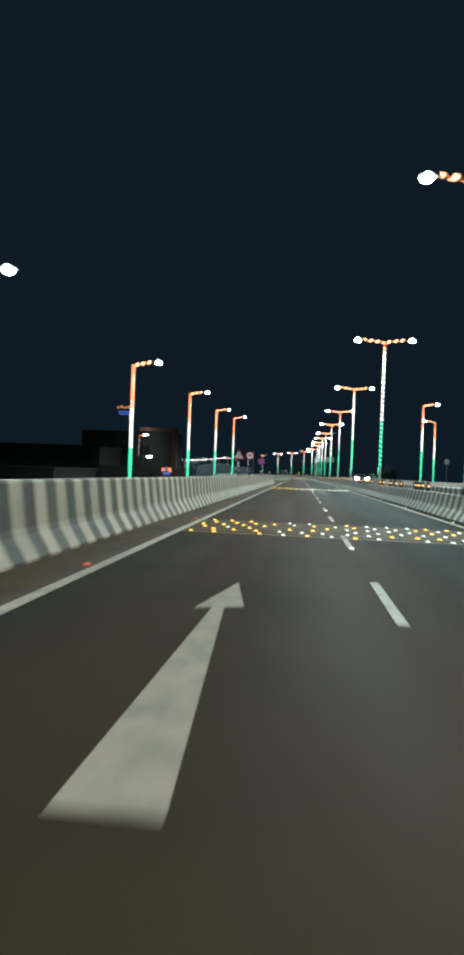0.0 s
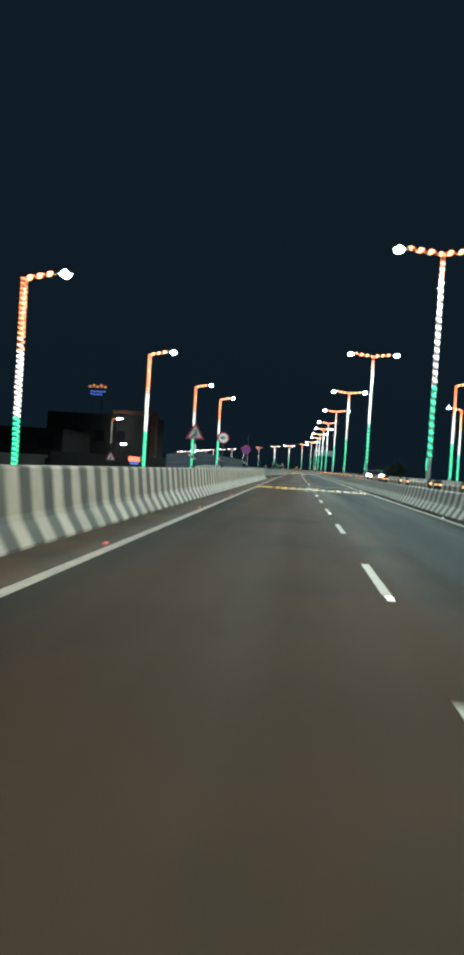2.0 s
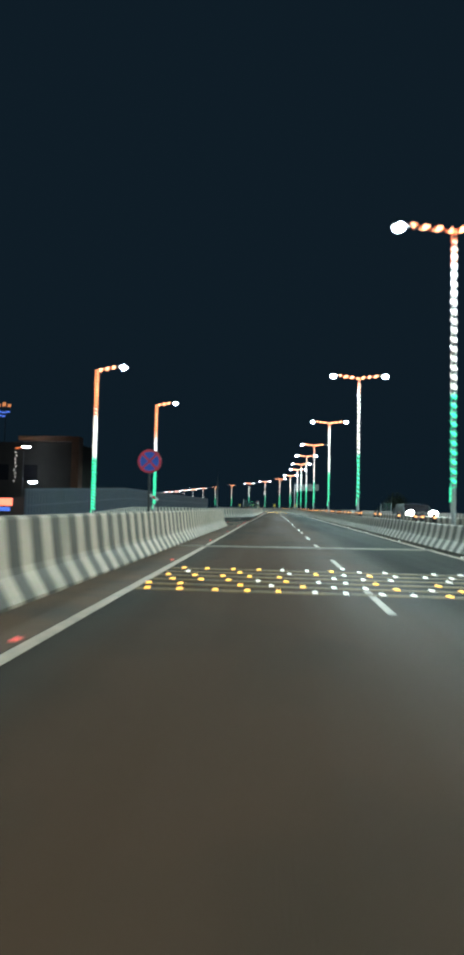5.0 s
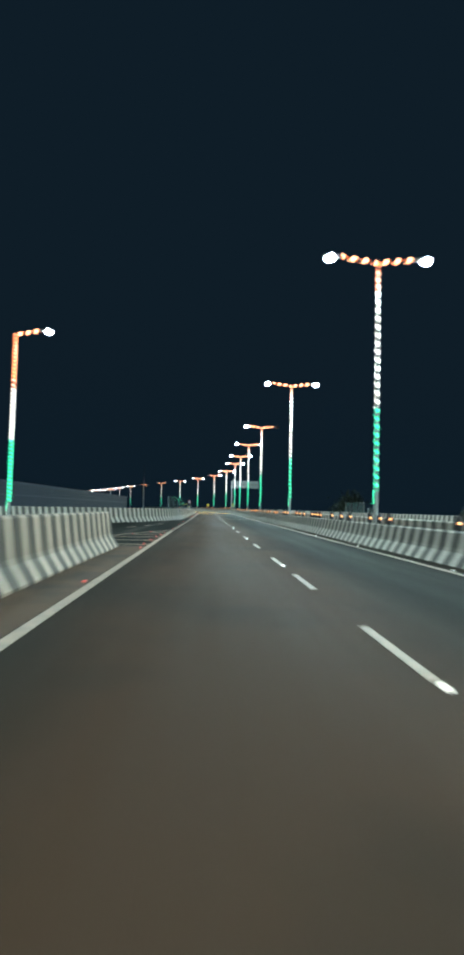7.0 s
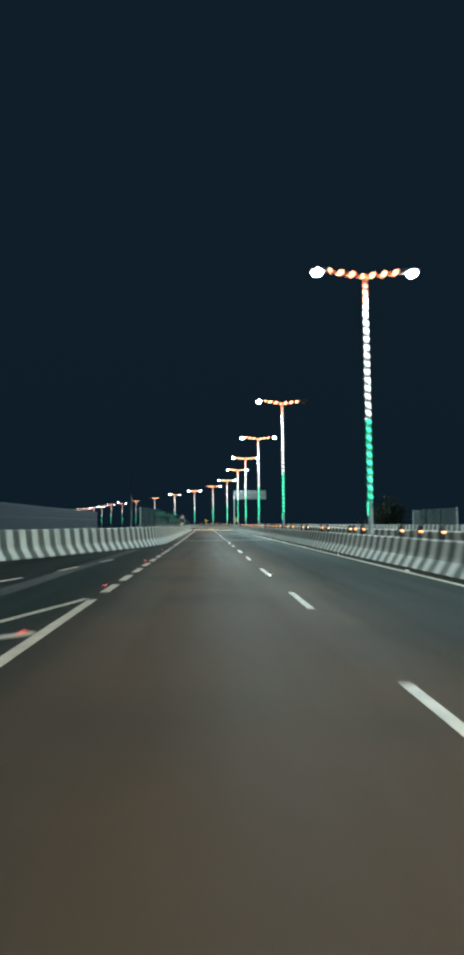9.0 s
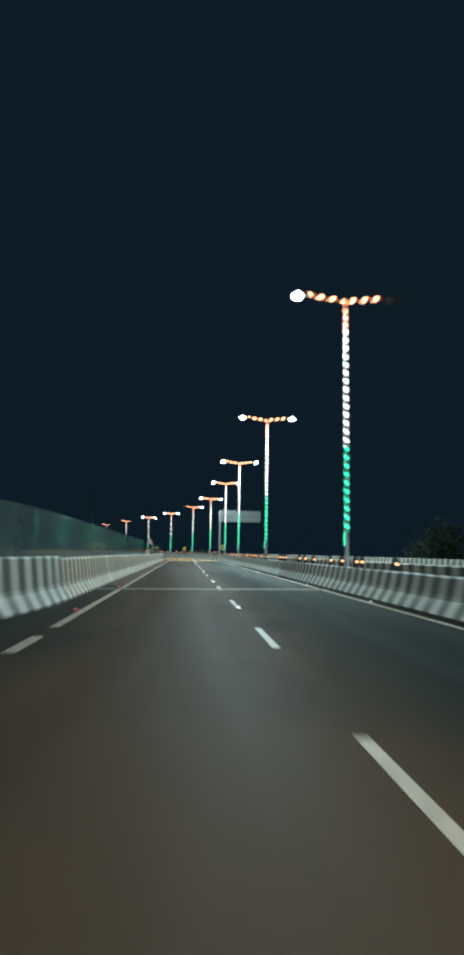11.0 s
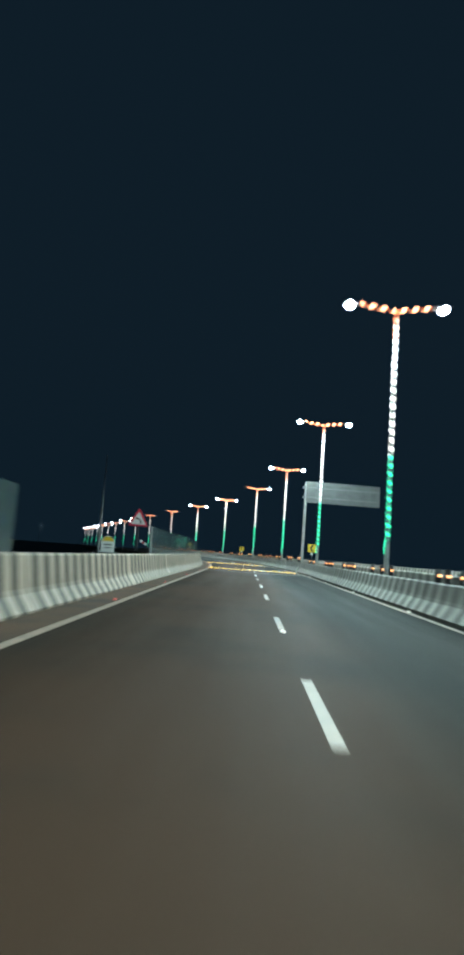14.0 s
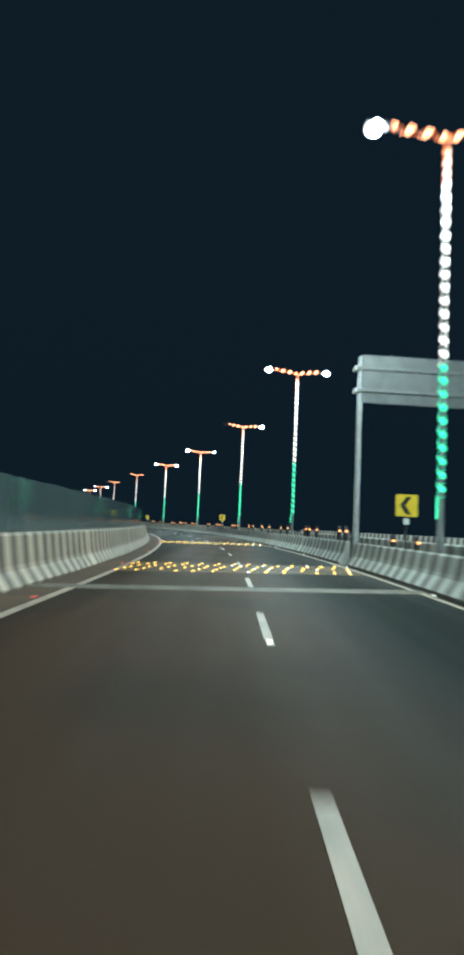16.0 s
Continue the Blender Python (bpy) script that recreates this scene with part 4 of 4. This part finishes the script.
thing = empty("neon_sign", pose(-32.3, 121.0, 12.6), label="small orange and blue neon sign on a dark roof", category="neon sign")
for i in range(5):
    bm = bmesh.new()
    box(bm, -1.35 + 0.67 * i, 0, 0.62 + 0.16 * (i % 2), 0.44, 0.08, 0.5 if i % 2 else 0.36, 0.02)
    part("lettering_bar", bm, M_NEON_O, thing, "orange bar")
for row, count in ((-0.15, 5), (-0.62, 4)):
    for i in range(count):
        bm = bmesh.new()
        box(bm, -1.0 + 0.55 * i, 0, row - 0.08 * (i % 2), 0.46, 0.08, 0.2, 0.02)
        part("lettering_bar", bm, M_NEON_B, thing, "blue bar")
for x in (-0.8, 0.8):
    bm = bmesh.new()
    tube(bm, (x, 0.2, -4.02), (x, 0.2, 0.9), 0.05, 0.04, 8)
    part("support", bm, M_STEEL_DARK, thing)

thing = empty("lit_sign", pose(-16.1, 88.0, 0.45), label="small red and blue glowing shop sign", category="shop sign")
bm = bmesh.new()
box(bm, 0, 0, 0.80, 1.3, 0.10, 0.50, 0.03)
part("upper_panel", bm, M_NEON_R, thing, "red glowing panel")
bm = bmesh.new()
box(bm, 0, 0, 0.32, 0.95, 0.10, 0.26, 0.03)
part("lower_panel", bm, M_NEON_B, thing, "blue glowing panel")
bm = bmesh.new()
box(bm, 0, 0.1, -3.45, 0.16, 0.1, 9.0)
part("post", bm, M_STEEL_DARK, thing)


# ---- oncoming cars with their headlights on ----
def car(m, label):
    thing = empty("car", m, label=label, category="car")
    bm = bmesh.new()
    side = [(-2.1, 0.35), (-2.15, 0.85), (-2.0, 1.08), (-1.0, 1.16), (-0.35, 1.62), (1.5, 1.66), (2.05, 1.15), (2.1, 0.38)]
    a = [bm.verts.new((-0.87, y, z)) for y, z in side]
    b = [bm.verts.new((0.87, y, z)) for y, z in side]
    for v in a + b:
        if v.co.z > 1.3:
            v.co.x *= 0.82
    bm.faces.new(a)
    bm.faces.new(b[::-1])
    for i in range(len(side)):
        j = (i + 1) % len(side)
        bm.faces.new((a[i], b[i], b[j], a[j]))
    bmesh.ops.bevel(bm, geom=list(bm.edges), offset=0.06, segments=2, affect="EDGES")
    part("body", bm, M_CAR, thing)
    bm = bmesh.new()
    vs = [bm.verts.new(c) for c in ((-0.74, -0.98, 1.19), (0.74, -0.98, 1.19), (0.66, -0.42, 1.58), (-0.66, -0.42, 1.58))]
    bm.faces.new(vs)
    r = bmesh.ops.extrude_face_region(bm, geom=list(bm.faces))
    bmesh.ops.translate(bm, vec=(0, -0.03, 0.03), verts=[e for e in r["geom"] if isinstance(e, bmesh.types.BMVert)])
    part("windscreen", bm, M_GLASS, thing, "dark windscreen")
    bm = bmesh.new()
    box(bm, 0, -2.13, 0.72, 0.9, 0.06, 0.22, 0.02)
    part("grille", bm, M_STEEL_DARK, thing)
    for x in (-0.64, 0.64):
        # Lens built oversized to stand in for the headlight's glare.
        bm = bmesh.new()
        bmesh.ops.create_uvsphere(bm, u_segments=16, v_segments=8, radius=0.21, matrix=pose(x, -2.04, 1.08) @ Matrix.Diagonal((1.15, 0.6, 0.85, 1)))
        part("headlight", bm, M_HEAD, thing, "glaring white headlight")
    for x in (-0.76, 0.76):
        for y in (-1.3, 1.35):
            bm = bmesh.new()
            tube(bm, (x - 0.11, y, 0.35), (x + 0.11, y, 0.35), 0.35, seg=24)
            w = part("wheel", bm, M_TYRE, thing)
            bm = bmesh.new()
            tube(bm, (x * 1.15 - 0.02, y, 0.35), (x * 1.15 + 0.02, y, 0.35), 0.21, seg=16)
            part("rim", bm, M_GALV, w)
    return thing


oncoming = car(at(85.2, 10.4), "grey oncoming car with glaring headlights")
for x in (-0.64, 0.64):
    ld = bpy.data.lights.new("headlight_beam", "SPOT")
    ld.energy, ld.color, ld.spot_size, ld.spot_blend, ld.shadow_soft_size = 900.0, (1.0, 0.93, 0.82), radians(50), 0.8, 0.08
    ob = new("headlight_beam", ld)
    ob.matrix_basis = pose(10.4 + x, 82.9, 1.07, 87, 0, 180)

# ---- beyond the oncoming carriageway ----
def tree(x, y, z0, h, r, seed, label):
    rnd = random.Random(seed)
    thing = empty("tree", pose(x, y, z0), label=label, category="tree")
    bm = bmesh.new()
    tube(bm, (0, 0, 0), (0.2, 0.1, h * 0.55), 0.28, 0.16, 10)
    tips = []
    for k in range(9):
        a = k * 2.4 + rnd.uniform(-0.3, 0.3)
        q = Vector((r * 0.62 * math.cos(a), r * 0.62 * math.sin(a), h * rnd.uniform(0.62, 0.92)))
        tube(bm, (0.15, 0.08, h * rnd.uniform(0.38, 0.54)), q, 0.10, 0.03, 6)
        tips.append(q)
    part("trunk", bm, M_BARK, thing)
    vs, fs = [], []
    for k in range(3800):
        c = rnd.choice(tips)
        p = c + Vector((rnd.gauss(0, r * 0.26), rnd.gauss(0, r * 0.26), rnd.gauss(0, h * 0.085)))
        m = Euler((rnd.uniform(0, 6), rnd.uniform(0, 6), rnd.uniform(0, 6))).to_matrix()
        s = rnd.uniform(0.10, 0.22)
        i = len(vs)
        vs += [p + m @ Vector(v) * s for v in ((-0.4, -1, 0), (0.4, -1, 0), (0.5, 0.3, 0.1), (0, 1, 0), (-0.5, 0.3, 0.1))]
        fs.append((i, i + 1, i + 2, i + 3, i + 4))
    part("crown", mesh_of("crown", vs, fs, M_LEAF), None, thing, "dark green leaves")
    return thing


tree(25.6, 171.5, -7.5, 11.4, 2.7, 4, "dim green leafy tree beside the elevated road")


# ---- small distant lamps and a wall on the left ----
def small_lamp(x, y, z, label):
    thing = empty("distant_lamp", pose(x, y, -7.5), label=label, category="street lamp", group="distant lamps")
    bm = bmesh.new()
    tube(bm, (0, 0, 0), (0, 0, z + 7.5), 0.08, 0.05, 8)
    part("pole", bm, M_STEEL_DARK, thing)
    bm = bmesh.new()
    box(bm, 0.3, 0, z + 7.5, 0.9, 0.25, 0.14, 0.04)
    part("head", bm, M_LAMP, thing, "glowing white head")
    return thing


corded = small_lamp(-27.2, 117.0, 7.7, "small white lamp with hanging bulbs far beyond the slip road")
bm = bmesh.new()
tube(bm, (-0.95, 0, 15.05), (0.1, 0, 15.2), 0.07, 0.07, 8)
part("lit_arm", bm, M_CORD_O, corded, "glowing orange arm")
for k in range(9):
    bm = bmesh.new()
    bmesh.ops.create_uvsphere(bm, u_segments=8, v_segments=6, radius=0.07, matrix=pose(-0.95 + 0.12 * math.sin(2.1 * k), 0, 14.6 - 0.42 * k))
    part("bulb", bm, M_STUDW, corded, "small white bulb")
small_lamp(-26.3, 117.0, 3.6, "small white lamp far beyond the slip road")
small_lamp(-97.5, 448.0, 8.1, "small yellowish lamp far beyond the bend")
bm = bmesh.new()
box(bm, -19.3, 90, -2.95, 15.2, 0.25, 9.1, 0.02)
tagged(part("compound_wall", bm, M_GREYWALL, None), "dim grey plastered compound wall below the slip road", "wall")
tri_sign(pose(-9.55, 58.5, -2.42), 0.68, 3.70, GLYPH_MERGE, "small red-edged triangular sign on the far side of the slip road")
thing = empty("mast", pose(-15.0, 229.5, -7.5), label="slender grey steel mast beyond the noise screen", category="mast")
bm = bmesh.new()
tube(bm, (0, 0, 0), (0, 0, 12.0), 0.16, 0.12, 10)
part("lower_pole", bm, M_GALV, thing)
bm = bmesh.new()
tube(bm, (0, 0, 12.0), (0, 0, 19.5), 0.09, 0.05, 10)
part("upper_pole", bm, M_GALV, thing)
bm = bmesh.new()
tube(bm, (0, 0, 11.95), (0, 0, 12.1), 0.17, 0.17, 10)
part("collar", bm, M_GALV, thing)
